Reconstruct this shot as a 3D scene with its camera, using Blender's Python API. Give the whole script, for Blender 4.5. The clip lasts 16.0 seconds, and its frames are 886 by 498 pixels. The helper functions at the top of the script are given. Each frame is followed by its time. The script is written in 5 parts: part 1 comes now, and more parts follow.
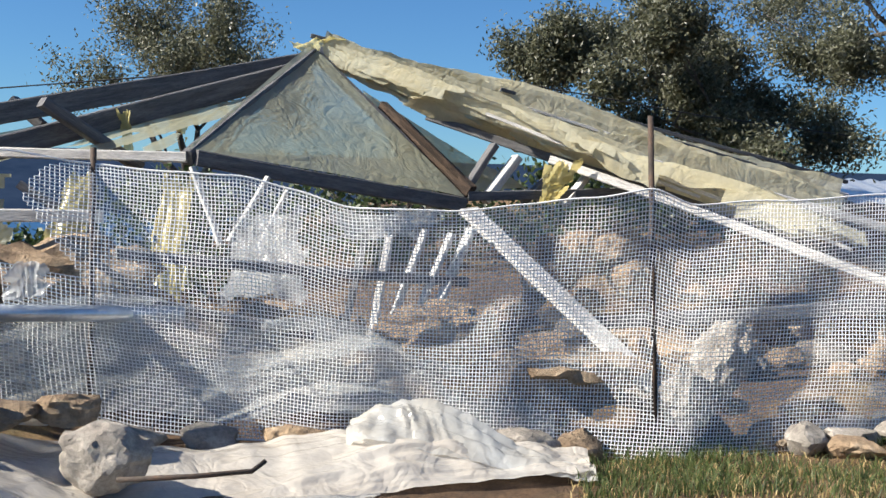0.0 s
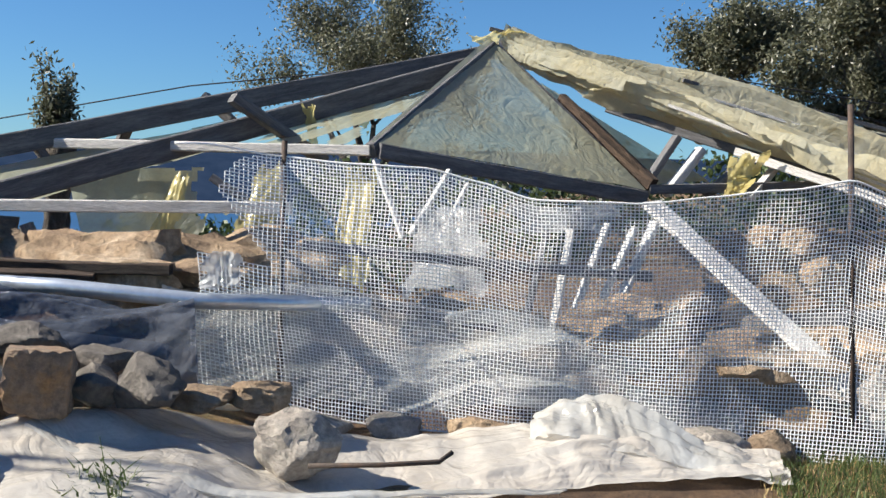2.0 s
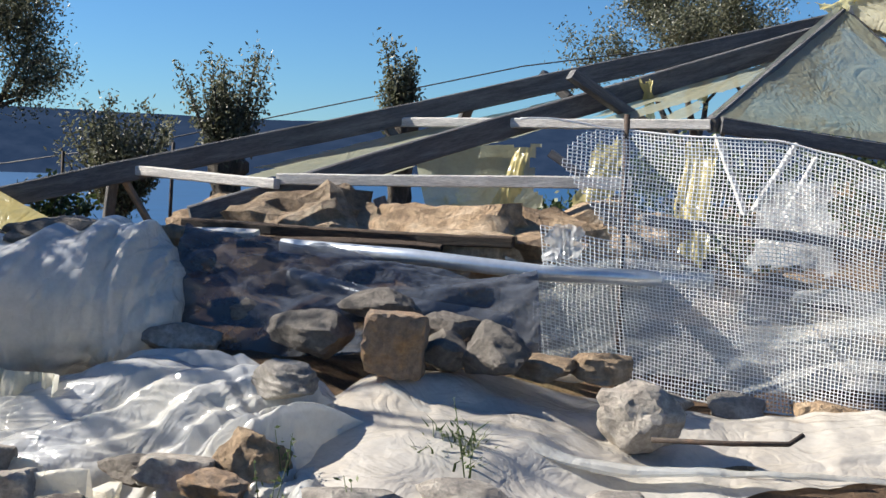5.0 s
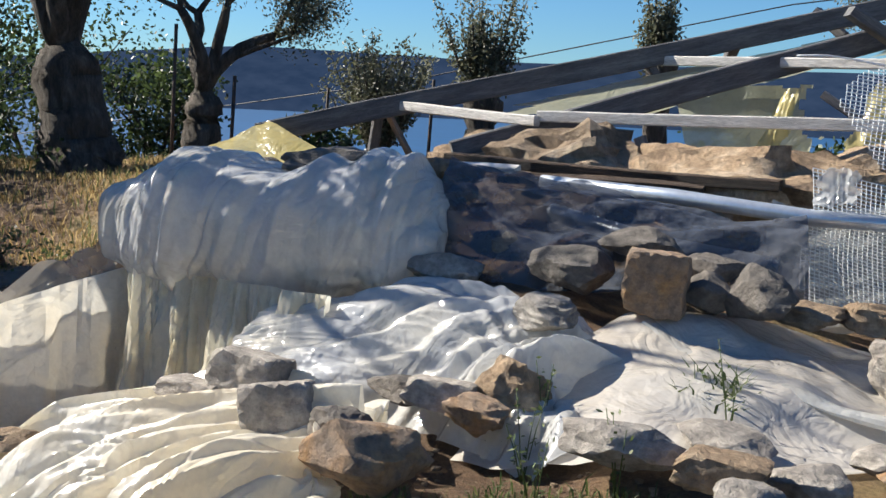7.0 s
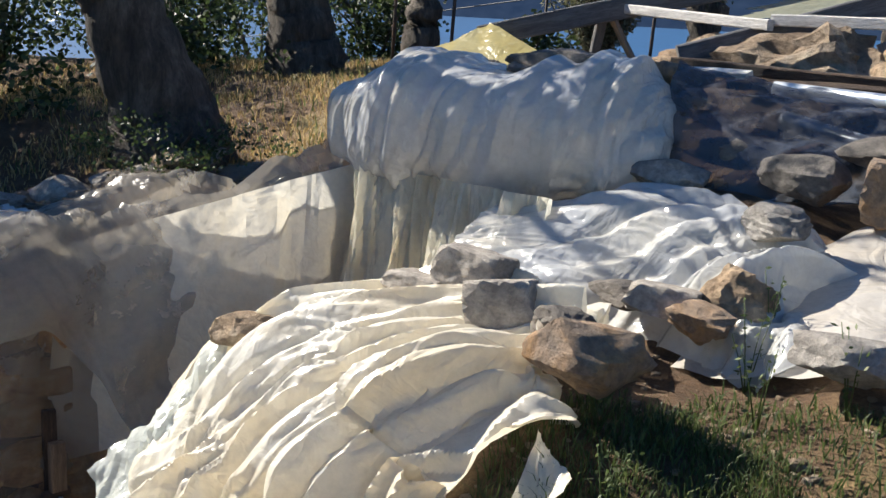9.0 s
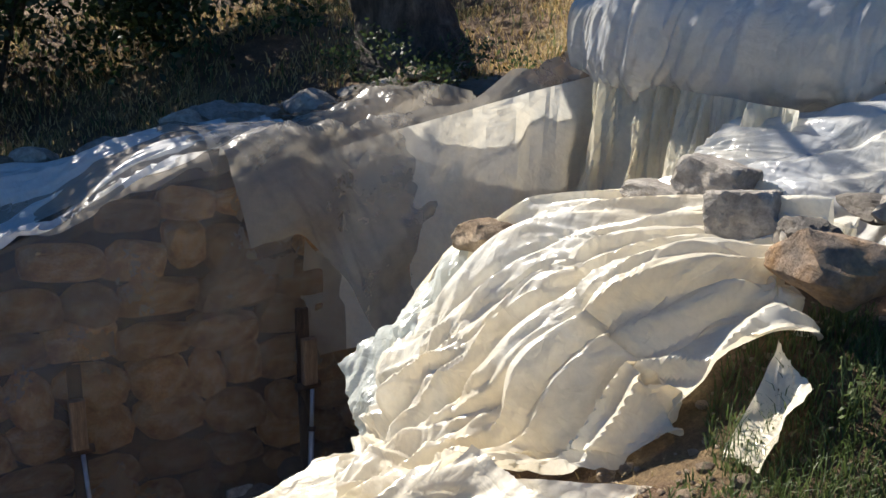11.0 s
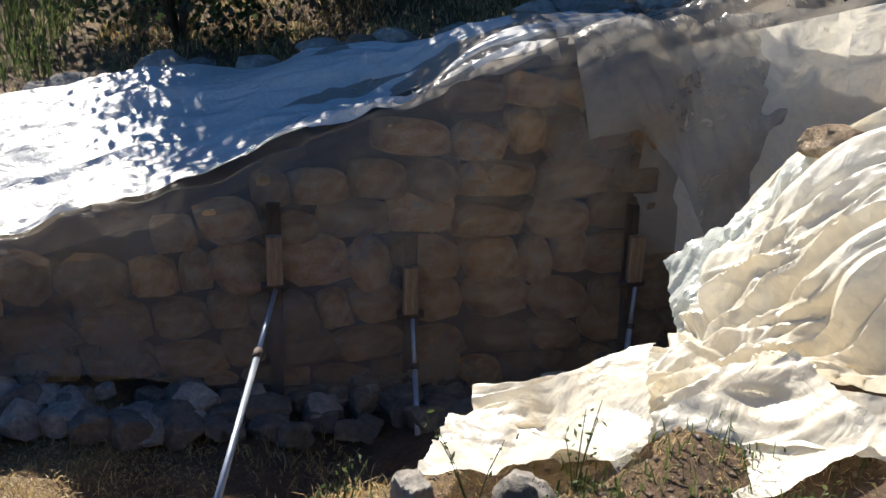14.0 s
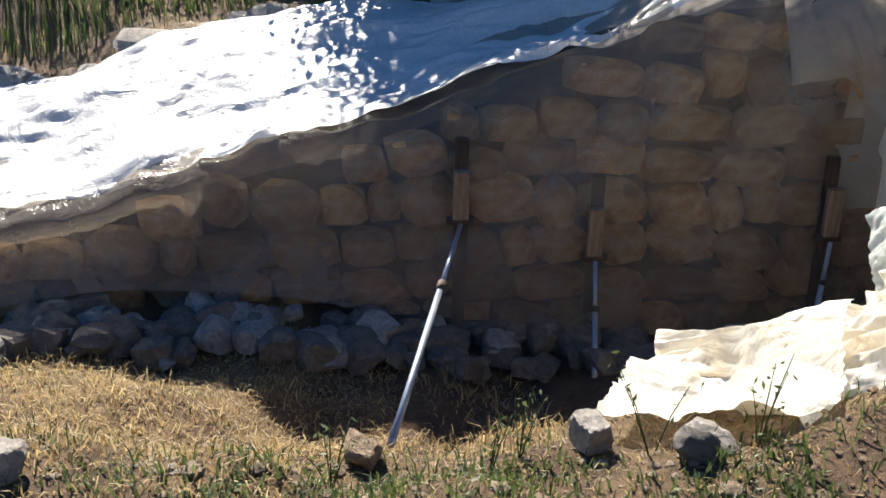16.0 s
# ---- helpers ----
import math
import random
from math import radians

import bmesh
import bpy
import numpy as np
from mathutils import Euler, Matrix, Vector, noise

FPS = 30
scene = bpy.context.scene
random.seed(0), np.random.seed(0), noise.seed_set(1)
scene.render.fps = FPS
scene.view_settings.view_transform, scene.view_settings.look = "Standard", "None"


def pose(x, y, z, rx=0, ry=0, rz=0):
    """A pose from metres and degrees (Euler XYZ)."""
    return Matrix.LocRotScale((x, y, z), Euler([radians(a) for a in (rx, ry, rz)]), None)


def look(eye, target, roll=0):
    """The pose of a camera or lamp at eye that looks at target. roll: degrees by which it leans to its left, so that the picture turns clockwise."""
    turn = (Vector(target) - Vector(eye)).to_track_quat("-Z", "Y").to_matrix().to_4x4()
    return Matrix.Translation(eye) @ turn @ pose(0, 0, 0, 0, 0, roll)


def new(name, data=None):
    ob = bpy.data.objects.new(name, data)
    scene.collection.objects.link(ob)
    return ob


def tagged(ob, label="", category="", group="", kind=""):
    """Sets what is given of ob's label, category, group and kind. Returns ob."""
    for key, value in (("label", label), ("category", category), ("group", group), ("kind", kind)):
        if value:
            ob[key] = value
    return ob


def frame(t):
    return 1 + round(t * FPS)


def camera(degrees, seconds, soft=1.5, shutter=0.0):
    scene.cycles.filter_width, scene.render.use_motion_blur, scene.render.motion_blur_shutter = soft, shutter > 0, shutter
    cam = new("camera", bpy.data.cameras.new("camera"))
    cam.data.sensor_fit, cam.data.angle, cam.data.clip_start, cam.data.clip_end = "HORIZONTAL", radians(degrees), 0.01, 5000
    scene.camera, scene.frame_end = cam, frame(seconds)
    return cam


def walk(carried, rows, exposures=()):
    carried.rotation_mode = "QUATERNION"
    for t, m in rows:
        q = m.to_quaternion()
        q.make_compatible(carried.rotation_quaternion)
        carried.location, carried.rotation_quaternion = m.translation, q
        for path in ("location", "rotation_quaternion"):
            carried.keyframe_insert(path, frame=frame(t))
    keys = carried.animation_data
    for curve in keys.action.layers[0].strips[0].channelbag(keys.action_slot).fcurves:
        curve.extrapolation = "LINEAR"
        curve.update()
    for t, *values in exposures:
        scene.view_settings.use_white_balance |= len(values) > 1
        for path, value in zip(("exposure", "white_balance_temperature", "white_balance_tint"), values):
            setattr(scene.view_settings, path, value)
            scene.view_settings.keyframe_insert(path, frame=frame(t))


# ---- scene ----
cam = camera(42.8, 16.0)
PATH = [
    (0, (0.057, -0.143, 1.462), (0.029, 1.855, 1.386), 1.9),
    (0.5, (0.037, -0.134, 1.467), (-0.055, 1.863, 1.396), 2.1),
    (1, (0.015, -0.135, 1.455), (-0.146, 1.857, 1.381), 2.1),
    (1.5, (-0.001, -0.133, 1.453), (-0.24, 1.851, 1.37), 2.0),
    (2, (-0.025, -0.109, 1.446), (-0.343, 1.863, 1.352), 2.0),
    (2.5, (-0.042, -0.114, 1.445), (-0.424, 1.847, 1.356), 2.0),
    (3, (-0.055, -0.127, 1.444), (-0.501, 1.821, 1.353), 2.0),
    (5.5, (-0.125, -0.145, 1.4), (-1.069, 1.61, 1.234), 2.2),
    (6, (-0.147, -0.177, 1.389), (-1.172, 1.529, 1.198), 2.7),
    (6.5, (-0.156, -0.185, 1.382), (-1.277, 1.456, 1.157), 2.8),
    (7, (-0.16, -0.193, 1.379), (-1.364, 1.382, 1.118), 2.8),
    (7.5, (-0.168, -0.207, 1.372), (-1.449, 1.299, 1.067), 3.0),
    (8, (-0.182, -0.217, 1.351), (-1.524, 1.224, 1.003), 3.1),
    (8.5, (-0.196, -0.224, 1.342), (-1.588, 1.153, 0.935), 3.2),
    (9, (-0.205, -0.236, 1.346), (-1.648, 1.079, 0.911), 3.1),
    (9.5, (-0.216, -0.261, 1.323), (-1.714, 0.978, 0.854), 3.0),
    (10, (-0.215, -0.313, 1.334), (-1.769, 0.838, 0.825), 2.5),
    (12.5, (-0.064, -0.284, 1.269), (-1.819, 0.392, 0.587), 0.7),
    (13, (-0.133, -0.266, 1.232), (-1.916, 0.302, 0.526), 1.2),
    (13.5, (-0.136, -0.285, 1.225), (-1.933, 0.201, 0.494), 1.4),
    (14, (-0.113, -0.31, 1.233), (-1.925, 0.101, 0.494), 1.5),
    (14.5, (-0.096, -0.323, 1.233), (-1.924, -0.007, 0.486), 1.3),
    (15, (-0.095, -0.34, 1.226), (-1.921, -0.088, 0.451), 1.1),
    (15.5, (-0.096, -0.338, 1.22), (-1.918, -0.15, 0.418), 1.0),
    (16, (-0.117, -0.348, 1.211), (-1.93, -0.248, 0.374), 0.8),
]
walk(cam, [(t, look(eye, target, roll)) for t, eye, target, roll in PATH],
     [(0, 1.15), (3, 1.15), (6, 1.15), (9, 1.2), (10.2, 1.15), (12.5, 1.08), (13.5, 1.12), (15, 1.38), (16, 1.45)])

# ---- light ----
SUN = Vector((-0.78, -0.19, 0.57)).normalized()
world = bpy.data.worlds.new("world")
scene.world = world
world.use_nodes = True
wn, wl = world.node_tree.nodes, world.node_tree.links
sky = wn.new("ShaderNodeTexSky")
sky.sky_type, sky.sun_disc = "NISHITA", False
sky.sun_elevation = math.asin(SUN.z)
sky.sun_rotation = math.atan2(SUN.x, SUN.y)
sky.air_density, sky.dust_density, sky.ozone_density = 1.0, 0.0, 6.0
deepen = wn.new("ShaderNodeMix")
deepen.data_type, deepen.blend_type = "RGBA", "MULTIPLY"
deepen.inputs[0].default_value, deepen.inputs[7].default_value = 1.0, (0.70, 1.02, 1.27, 1)
wl.new(sky.outputs[0], deepen.inputs[6])
wl.new(deepen.outputs[2], wn["Background"].inputs[0])
wn["Background"].inputs[1].default_value = 0.043
lamp = bpy.data.lights.new("sun", "SUN")
lamp.energy, lamp.angle, lamp.color = 5.0, radians(0.53), (1.0, 0.94, 0.84)
sun = new("sun", lamp)
sun.matrix_world = look((0, 0, 30), Vector((0, 0, 30)) - SUN)


# ---- materials ----
def nodes(name):
    m = bpy.data.materials.new(name)
    m.use_nodes = True
    n, l = m.node_tree.nodes, m.node_tree.links
    return m, n, l, n["Principled BSDF"]


def ramp(n, l, fac, stops):
    r = n.new("ShaderNodeValToRGB")
    el = r.color_ramp.elements
    while len(el) < len(stops):
        el.new(0.5)
    for e, (p, c) in zip(el, stops):
        e.position, e.color = p, (*c, 1)
    l.new(fac, r.inputs[0])
    return r.outputs[0]


def noise_tex(n, l, scale, detail=6, rough=0.6, stretch=None, distort=0.0):
    t = n.new("ShaderNodeTexNoise")
    t.inputs["Scale"].default_value = scale
    t.inputs["Detail"].default_value = detail
    t.inputs["Roughness"].default_value = rough
    t.inputs["Distortion"].default_value = distort
    c = n.new("ShaderNodeTexCoord")
    if stretch:
        mp = n.new("ShaderNodeMapping")
        mp.inputs["Scale"].default_value = stretch
        l.new(c.outputs["Object"], mp.inputs[0])
        l.new(mp.outputs[0], t.inputs["Vector"])
    else:
        l.new(c.outputs["Object"], t.inputs["Vector"])
    return t.outputs["Fac"]


def mixc(n, l, a, b, fac, mode="MIX"):
    x = n.new("ShaderNodeMix")
    x.data_type, x.blend_type = "RGBA", mode
    for sock, v in ((x.inputs[0], fac), (x.inputs[6], a), (x.inputs[7], b)):
        if hasattr(v, "links"):
            l.new(v, sock)
        elif isinstance(v, tuple):
            sock.default_value = (*v, 1)
        else:
            sock.default_value = v
    return x.outputs[2]


def bump(n, l, height, strength, distance, b):
    x = n.new("ShaderNodeBump")
    x.inputs["Strength"].default_value, x.inputs["Distance"].default_value = strength, distance
    l.new(height, x.inputs["Height"])
    l.new(x.outputs[0], b.inputs["Normal"])
    return x.outputs[0]


def rough_surface(name, dark, mid, light, big=2.0, fine=40.0, rough=0.85, relief=0.02, stretch=None, vary=0.0):
    """A rough natural surface: large stains, fine grain, relief."""
    m, n, l, b = nodes(name)
    f1, f2 = noise_tex(n, l, big, 5, 0.6, stretch, 0.4), noise_tex(n, l, fine, 8, 0.7, stretch)
    c = ramp(n, l, f1, [(0.3, dark), (0.5, mid), (0.68, light)])
    g = ramp(n, l, f2, [(0.3, (0.45, 0.45, 0.45)), (0.62, (1.15, 1.13, 1.1))])
    c = mixc(n, l, c, g, 0.85, "MULTIPLY")
    if vary:
        info = n.new("ShaderNodeObjectInfo")
        v = ramp(n, l, info.outputs["Random"], [(0.0, (1 - vary, 1 - vary, 1 - vary)), (0.5, (1, 0.97, 0.93)), (1.0, (1 + vary, 1 + 0.8 * vary, 1 + 0.5 * vary))])
        c = mixc(n, l, c, v, 1.0, "MULTIPLY")
    l.new(c, b.inputs["Base Color"])
    b.inputs["Roughness"].default_value = rough
    add = n.new("ShaderNodeMath")
    add.operation = "ADD"
    l.new(f1, add.inputs[0]), l.new(f2, add.inputs[1])
    bump(n, l, add.outputs[0], 0.9, relief, b)
    return m


def film(name, colour, stain, clear, gloss=0.25, glow=0.45, relief=0.006):
    """Plastic sheet: part clear, part milky and lit through, with a sheen and stains."""
    m, n, l, b = nodes(name)
    f1, f2 = noise_tex(n, l, 2.2, 5, 0.6, None, 0.6), noise_tex(n, l, 30, 6, 0.65)
    c = ramp(n, l, f1, [(0.35, colour), (0.72, stain)])
    g = ramp(n, l, f2, [(0.3, (0.8, 0.8, 0.8)), (0.6, (1, 1, 1))])
    c = mixc(n, l, c, g, 0.6, "MULTIPLY")
    l.new(c, b.inputs["Base Color"])
    b.inputs["Roughness"].default_value = gloss
    b.inputs["Specular IOR Level"].default_value = 0.6
    ridges = []
    for scale, distort in ((4.5, 1.4), (11, 0.8)):
        off = n.new("ShaderNodeMath")
        off.operation = "SUBTRACT"
        off.inputs[1].default_value = 0.5
        l.new(noise_tex(n, l, scale, 3, 0.5, None, distort), off.inputs[0])
        line = n.new("ShaderNodeMath")
        line.operation = "ABSOLUTE"
        l.new(off.outputs[0], line.inputs[0])
        ridges.append(line.outputs[0])
    both = n.new("ShaderNodeMath")
    both.operation = "MULTIPLY_ADD"
    both.inputs[1].default_value = 2.4
    l.new(ridges[0], both.inputs[0]), l.new(ridges[1], both.inputs[2])
    nb = bump(n, l, both.outputs[0], 0.6, relief * 2.4, b)
    tr = n.new("ShaderNodeBsdfTranslucent")
    l.new(c, tr.inputs[0]), l.new(nb, tr.inputs[1])
    mx = n.new("ShaderNodeMixShader")
    mx.inputs[0].default_value = glow
    l.new(b.outputs[0], mx.inputs[1]), l.new(tr.outputs[0], mx.inputs[2])
    tp = n.new("ShaderNodeBsdfTransparent")
    tp.inputs[0].default_value = (*[0.5 + 0.5 * v for v in colour], 1)
    m2 = n.new("ShaderNodeMixShader")
    cl = n.new("ShaderNodeMapRange")
    cl.inputs[3].default_value, cl.inputs[4].default_value = clear + 0.12, max(0.0, clear - 0.12)
    cl.inputs[1].default_value, cl.inputs[2].default_value = 0.3, 0.7
    l.new(f1, cl.inputs[0]), l.new(cl.outputs[0], m2.inputs[0])
    l.new(mx.outputs[0], m2.inputs[1]), l.new(tp.outputs[0], m2.inputs[2])
    l.new(m2.outputs[0], n["Material Output"].inputs[0])
    return m


def leafy(name, a, bcol, c2, gloss=0.45):
    m, n, l, b = nodes(name)
    geo = n.new("ShaderNodeNewGeometry")
    c = ramp(n, l, geo.outputs["Random Per Island"], [(0.0, a), (0.55, bcol), (1.0, c2)])
    l.new(c, b.inputs["Base Color"])
    b.inputs["Roughness"].default_value = gloss
    tr = n.new("ShaderNodeBsdfTranslucent")
    l.new(c, tr.inputs[0])
    mx = n.new("ShaderNodeMixShader")
    mx.inputs[0].default_value = 0.4
    l.new(b.outputs[0], mx.inputs[1]), l.new(tr.outputs[0], mx.inputs[2])
    l.new(mx.outputs[0], n["Material Output"].inputs[0])
    return m


def plain(name, colour, rough, metal=0.0, grain=60.0, depth=0.15, relief=0.002):
    m, n, l, b = nodes(name)
    f = noise_tex(n, l, grain, 6, 0.65)
    lo = tuple(v * (1 - depth) for v in colour)
    l.new(ramp(n, l, f, [(0.3, lo), (0.65, colour)]), b.inputs["Base Color"])
    b.inputs["Roughness"].default_value, b.inputs["Metallic"].default_value = rough, metal
    bump(n, l, f, 0.5, relief, b)
    return m


def ground_material():
    """Soil with straw-coloured, brown and mossy patches."""
    m, n, l, b = nodes("soil")
    f1, f2, f3 = noise_tex(n, l, 0.9, 5, 0.65, None, 0.5), noise_tex(n, l, 7, 6, 0.7), noise_tex(n, l, 70, 8, 0.75)
    c = ramp(n, l, f1, [(0.32, (0.09, 0.052, 0.03)), (0.48, (0.17, 0.105, 0.06)), (0.6, (0.29, 0.20, 0.10)), (0.72, (0.11, 0.115, 0.04))])
    c2 = ramp(n, l, f2, [(0.36, (0.5, 0.47, 0.42)), (0.62, (1.2, 1.15, 1.05))])
    c = mixc(n, l, c, c2, 0.8, "MULTIPLY")
    c3 = ramp(n, l, f3, [(0.34, (0.45, 0.43, 0.4)), (0.6, (1.2, 1.2, 1.2))])
    c = mixc(n, l, c, c3, 0.8, "MULTIPLY")
    l.new(c, b.inputs["Base Color"])
    b.inputs["Roughness"].default_value = 0.95
    add = n.new("ShaderNodeMath")
    add.operation = "ADD"
    l.new(f2, add.inputs[0]), l.new(f3, add.inputs[1])
    bump(n, l, add.outputs[0], 1.0, 0.03, b)
    return m


SOIL = ground_material()
ROCK = rough_surface("limestone", (0.19, 0.17, 0.155), (0.35, 0.325, 0.295), (0.50, 0.465, 0.425), 5, 38, 0.9, 0.02, None, 0.22)
TAN = rough_surface("tan_rock", (0.17, 0.115, 0.075), (0.36, 0.265, 0.175), (0.52, 0.43, 0.33), 4, 32, 0.9, 0.045, None, 0.2)
RUST = rough_surface("ochre_rock", (0.17, 0.145, 0.125), (0.33, 0.235, 0.16), (0.48, 0.27, 0.11), 6, 34, 0.9, 0.025, None, 0.1)
# for real dark slabs, and for stones whose shade is put into the colour
SLATESHADE = rough_surface("dark_slab_and_shade_rock", (0.07, 0.065, 0.06), (0.14, 0.125, 0.11), (0.2, 0.18, 0.16), 5, 40, 0.85, 0.015, None, 0.15)
# weathered grey, darkened further to the tone of the rafters' shaded sides
GREYTIMBER = rough_surface("weathered_timber", (0.075, 0.073, 0.076), (0.125, 0.123, 0.127), (0.19, 0.187, 0.19), 3, 26, 0.8, 0.006, (1.0, 9.0, 9.0))
PALETIMBER = rough_surface("pale_timber", (0.42, 0.40, 0.38), (0.58, 0.56, 0.53), (0.70, 0.68, 0.65), 3, 26, 0.75, 0.006, (1.0, 9.0, 9.0))
BROWNTIMBER = rough_surface("brown_timber", (0.14, 0.09, 0.055), (0.24, 0.16, 0.1), (0.33, 0.23, 0.15), 3, 26, 0.8, 0.006, (1.0, 9.0, 9.0))
ROTTEN = rough_surface("rotten_timber", (0.03, 0.02, 0.014), (0.07, 0.045, 0.03), (0.13, 0.085, 0.055), 4, 26, 0.95, 0.02, (1.0, 7.0, 7.0))
BARK = rough_surface("olive_bark", (0.04, 0.032, 0.026), (0.10, 0.085, 0.07), (0.19, 0.165, 0.14), 3.5, 22, 0.95, 0.05, (3.0, 3.0, 0.8))
WALLSTONE = rough_surface("wall_stone", (0.34, 0.18, 0.07), (0.52, 0.33, 0.15), (0.60, 0.47, 0.30), 3, 30, 0.9, 0.015, None, 0.5)
MORTAR = rough_surface("earth_mortar", (0.06, 0.042, 0.03), (0.10, 0.07, 0.045), (0.16, 0.12, 0.08), 4, 40, 0.95, 0.02)
CREAM = film("cream_plastic", (0.90, 0.87, 0.78), (0.86, 0.75, 0.55), 0.06, 0.3, 0.38)
MILKY = film("milky_plastic", (0.72, 0.74, 0.74), (0.66, 0.60, 0.50), 0.30, 0.15, 0.4)
DUSTY = film("dusty_plastic", (0.84, 0.80, 0.73), (0.62, 0.55, 0.46), 0.18, 0.15, 0.3)
SILKY = film("glossy_milky_plastic", (0.66, 0.69, 0.68), (0.60, 0.60, 0.56), 0.38, 0.12, 0.4)
# dark bluish tone holds the shade beside the bundle, not a tinted film
SHADEFILM = film("shade_darkened_plastic", (0.13, 0.15, 0.19), (0.09, 0.085, 0.08), 0.35, 0.10, 0.15)
BALEFILM = film("bale_plastic", (0.68, 0.70, 0.72), (0.68, 0.64, 0.54), 0.16, 0.14, 0.3)
# skirt film: sunlight put into a paler, more translucent cream
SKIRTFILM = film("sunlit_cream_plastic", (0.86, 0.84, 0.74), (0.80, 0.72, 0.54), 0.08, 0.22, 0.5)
PALEBLUE = film("pale_greenish_plastic", (0.76, 0.80, 0.78), (0.72, 0.76, 0.72), 0.16, 0.2, 0.5)
# wall film is toned brown and dim for the shaded face
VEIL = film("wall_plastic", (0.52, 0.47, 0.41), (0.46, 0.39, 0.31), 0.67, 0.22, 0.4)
CLOUDY = film("cloudy_plastic", (0.62, 0.60, 0.57), (0.54, 0.48, 0.38), 0.62, 0.25, 0.4)
# bank film is the whitened counterpart, with the sun's brightness in its colour
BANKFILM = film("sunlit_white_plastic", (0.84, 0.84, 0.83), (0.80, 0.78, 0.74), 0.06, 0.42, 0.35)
ROOFFILM = film("yellowed_roof_plastic", (0.50, 0.53, 0.42), (0.48, 0.46, 0.31), 0.20, 0.3, 0.45)
YELLOW = film("yellow_torn_plastic", (0.74, 0.66, 0.32), (0.70, 0.58, 0.22), 0.18, 0.25, 0.5)
PALEYELLOW = film("pale_yellow_plastic", (0.70, 0.68, 0.54), (0.64, 0.56, 0.34), 0.10, 0.14, 0.4)
CLEARFILM = film("clear_plastic", (0.74, 0.76, 0.76), (0.68, 0.68, 0.66), 0.5, 0.12, 0.35)
NETWHITE = plain("white_net", (0.85, 0.85, 0.84), 0.5, 0, 40, 0.1)
RUSTIRON = rough_surface("rusty_iron", (0.03, 0.022, 0.018), (0.06, 0.042, 0.032), (0.11, 0.06, 0.035), 14, 90, 0.8, 0.002)
BLUESTEEL = plain("grey_blue_steel", (0.36, 0.40, 0.46), 0.4, 0.4, 30, 0.3)
GALV = plain("silver_pipe", (0.62, 0.66, 0.7), 0.28, 0.6, 20, 0.2)
WIRE = plain("black_wire", (0.02, 0.02, 0.022), 0.6)
OLIVELEAF = leafy("olive_leaves", (0.06, 0.065, 0.035), (0.12, 0.125, 0.075), (0.24, 0.24, 0.17))
# near-black shrub leaves, with the dense shade put into their colour
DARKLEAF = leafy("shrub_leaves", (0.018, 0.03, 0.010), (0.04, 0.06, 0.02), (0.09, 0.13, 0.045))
STRAW = leafy("straw", (0.26, 0.17, 0.07), (0.42, 0.30, 0.13), (0.60, 0.47, 0.24), 0.7)
GREEN = leafy("green_blades", (0.04, 0.06, 0.018), (0.08, 0.115, 0.033), (0.16, 0.185, 0.065), 0.55)
SEA = plain("sea_water", (0.004, 0.065, 0.17), 0.6, 0, 0.02, 0.2, 0.3)


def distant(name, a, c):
    """Far land with a blue glow, the haze of distance put into its colour."""
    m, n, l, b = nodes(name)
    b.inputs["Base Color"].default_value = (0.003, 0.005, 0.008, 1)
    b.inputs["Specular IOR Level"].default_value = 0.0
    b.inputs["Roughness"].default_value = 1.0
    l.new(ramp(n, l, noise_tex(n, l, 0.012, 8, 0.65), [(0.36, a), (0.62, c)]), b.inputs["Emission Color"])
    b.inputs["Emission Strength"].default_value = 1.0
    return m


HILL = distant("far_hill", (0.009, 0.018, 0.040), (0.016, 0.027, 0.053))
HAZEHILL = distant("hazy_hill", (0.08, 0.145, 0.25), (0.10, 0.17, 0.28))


# ---- mesh helpers ----
def mesh_object(name, verts, faces, material, smooth=True):
    me = bpy.data.meshes.new(name)
    me.from_pydata(verts if isinstance(verts, np.ndarray) else [tuple(v) for v in verts], [], faces)
    me.materials.append(material)
    if smooth:
        me.polygons.foreach_set("use_smooth", [True] * len(me.polygons))
    me.update()
    return new(name, me)


def under(ob, parent, label=""):
    ob.parent = parent
    ob.matrix_parent_inverse = parent.matrix_world.inverted()
    return tagged(ob, label)


def empty(name, at, label, category, group="", kind=""):
    e = new(name)
    e.location = at
    bpy.context.view_layer.update()
    return tagged(e, label, category, group, kind)


def smoothstep(a, b, x):
    t = min(1.0, max(0.0, (x - a) / (b - a)))
    return t * t * (3 - 2 * t)


def lerp3(points, u):
    """A point on a polyline, smoothed, at u from 0 to 1."""
    k = u * (len(points) - 1)
    i = min(int(k), len(points) - 2)
    f = k - i
    p = [Vector(points[max(0, min(len(points) - 1, j))]) for j in (i - 1, i, i + 1, i + 2)]
    return 0.5 * (2 * p[1] + (p[2] - p[0]) * f + (2 * p[0] - 5 * p[1] + 4 * p[2] - p[3]) * f * f + (3 * p[1] - p[0] - 3 * p[2] + p[3]) * f ** 3)


def ripple(x, y, rng):
    """A smooth random wave, about -1 to 1."""
    s = 0
    for _ in range(4):
        t, f = rng.uniform(0, 2 * math.pi), rng.uniform(0.5, 1.6)
        s = s + np.sin((x * math.cos(t) + y * math.sin(t)) * f * 2 + rng.uniform(0, 6.3))
    return s / 2.4


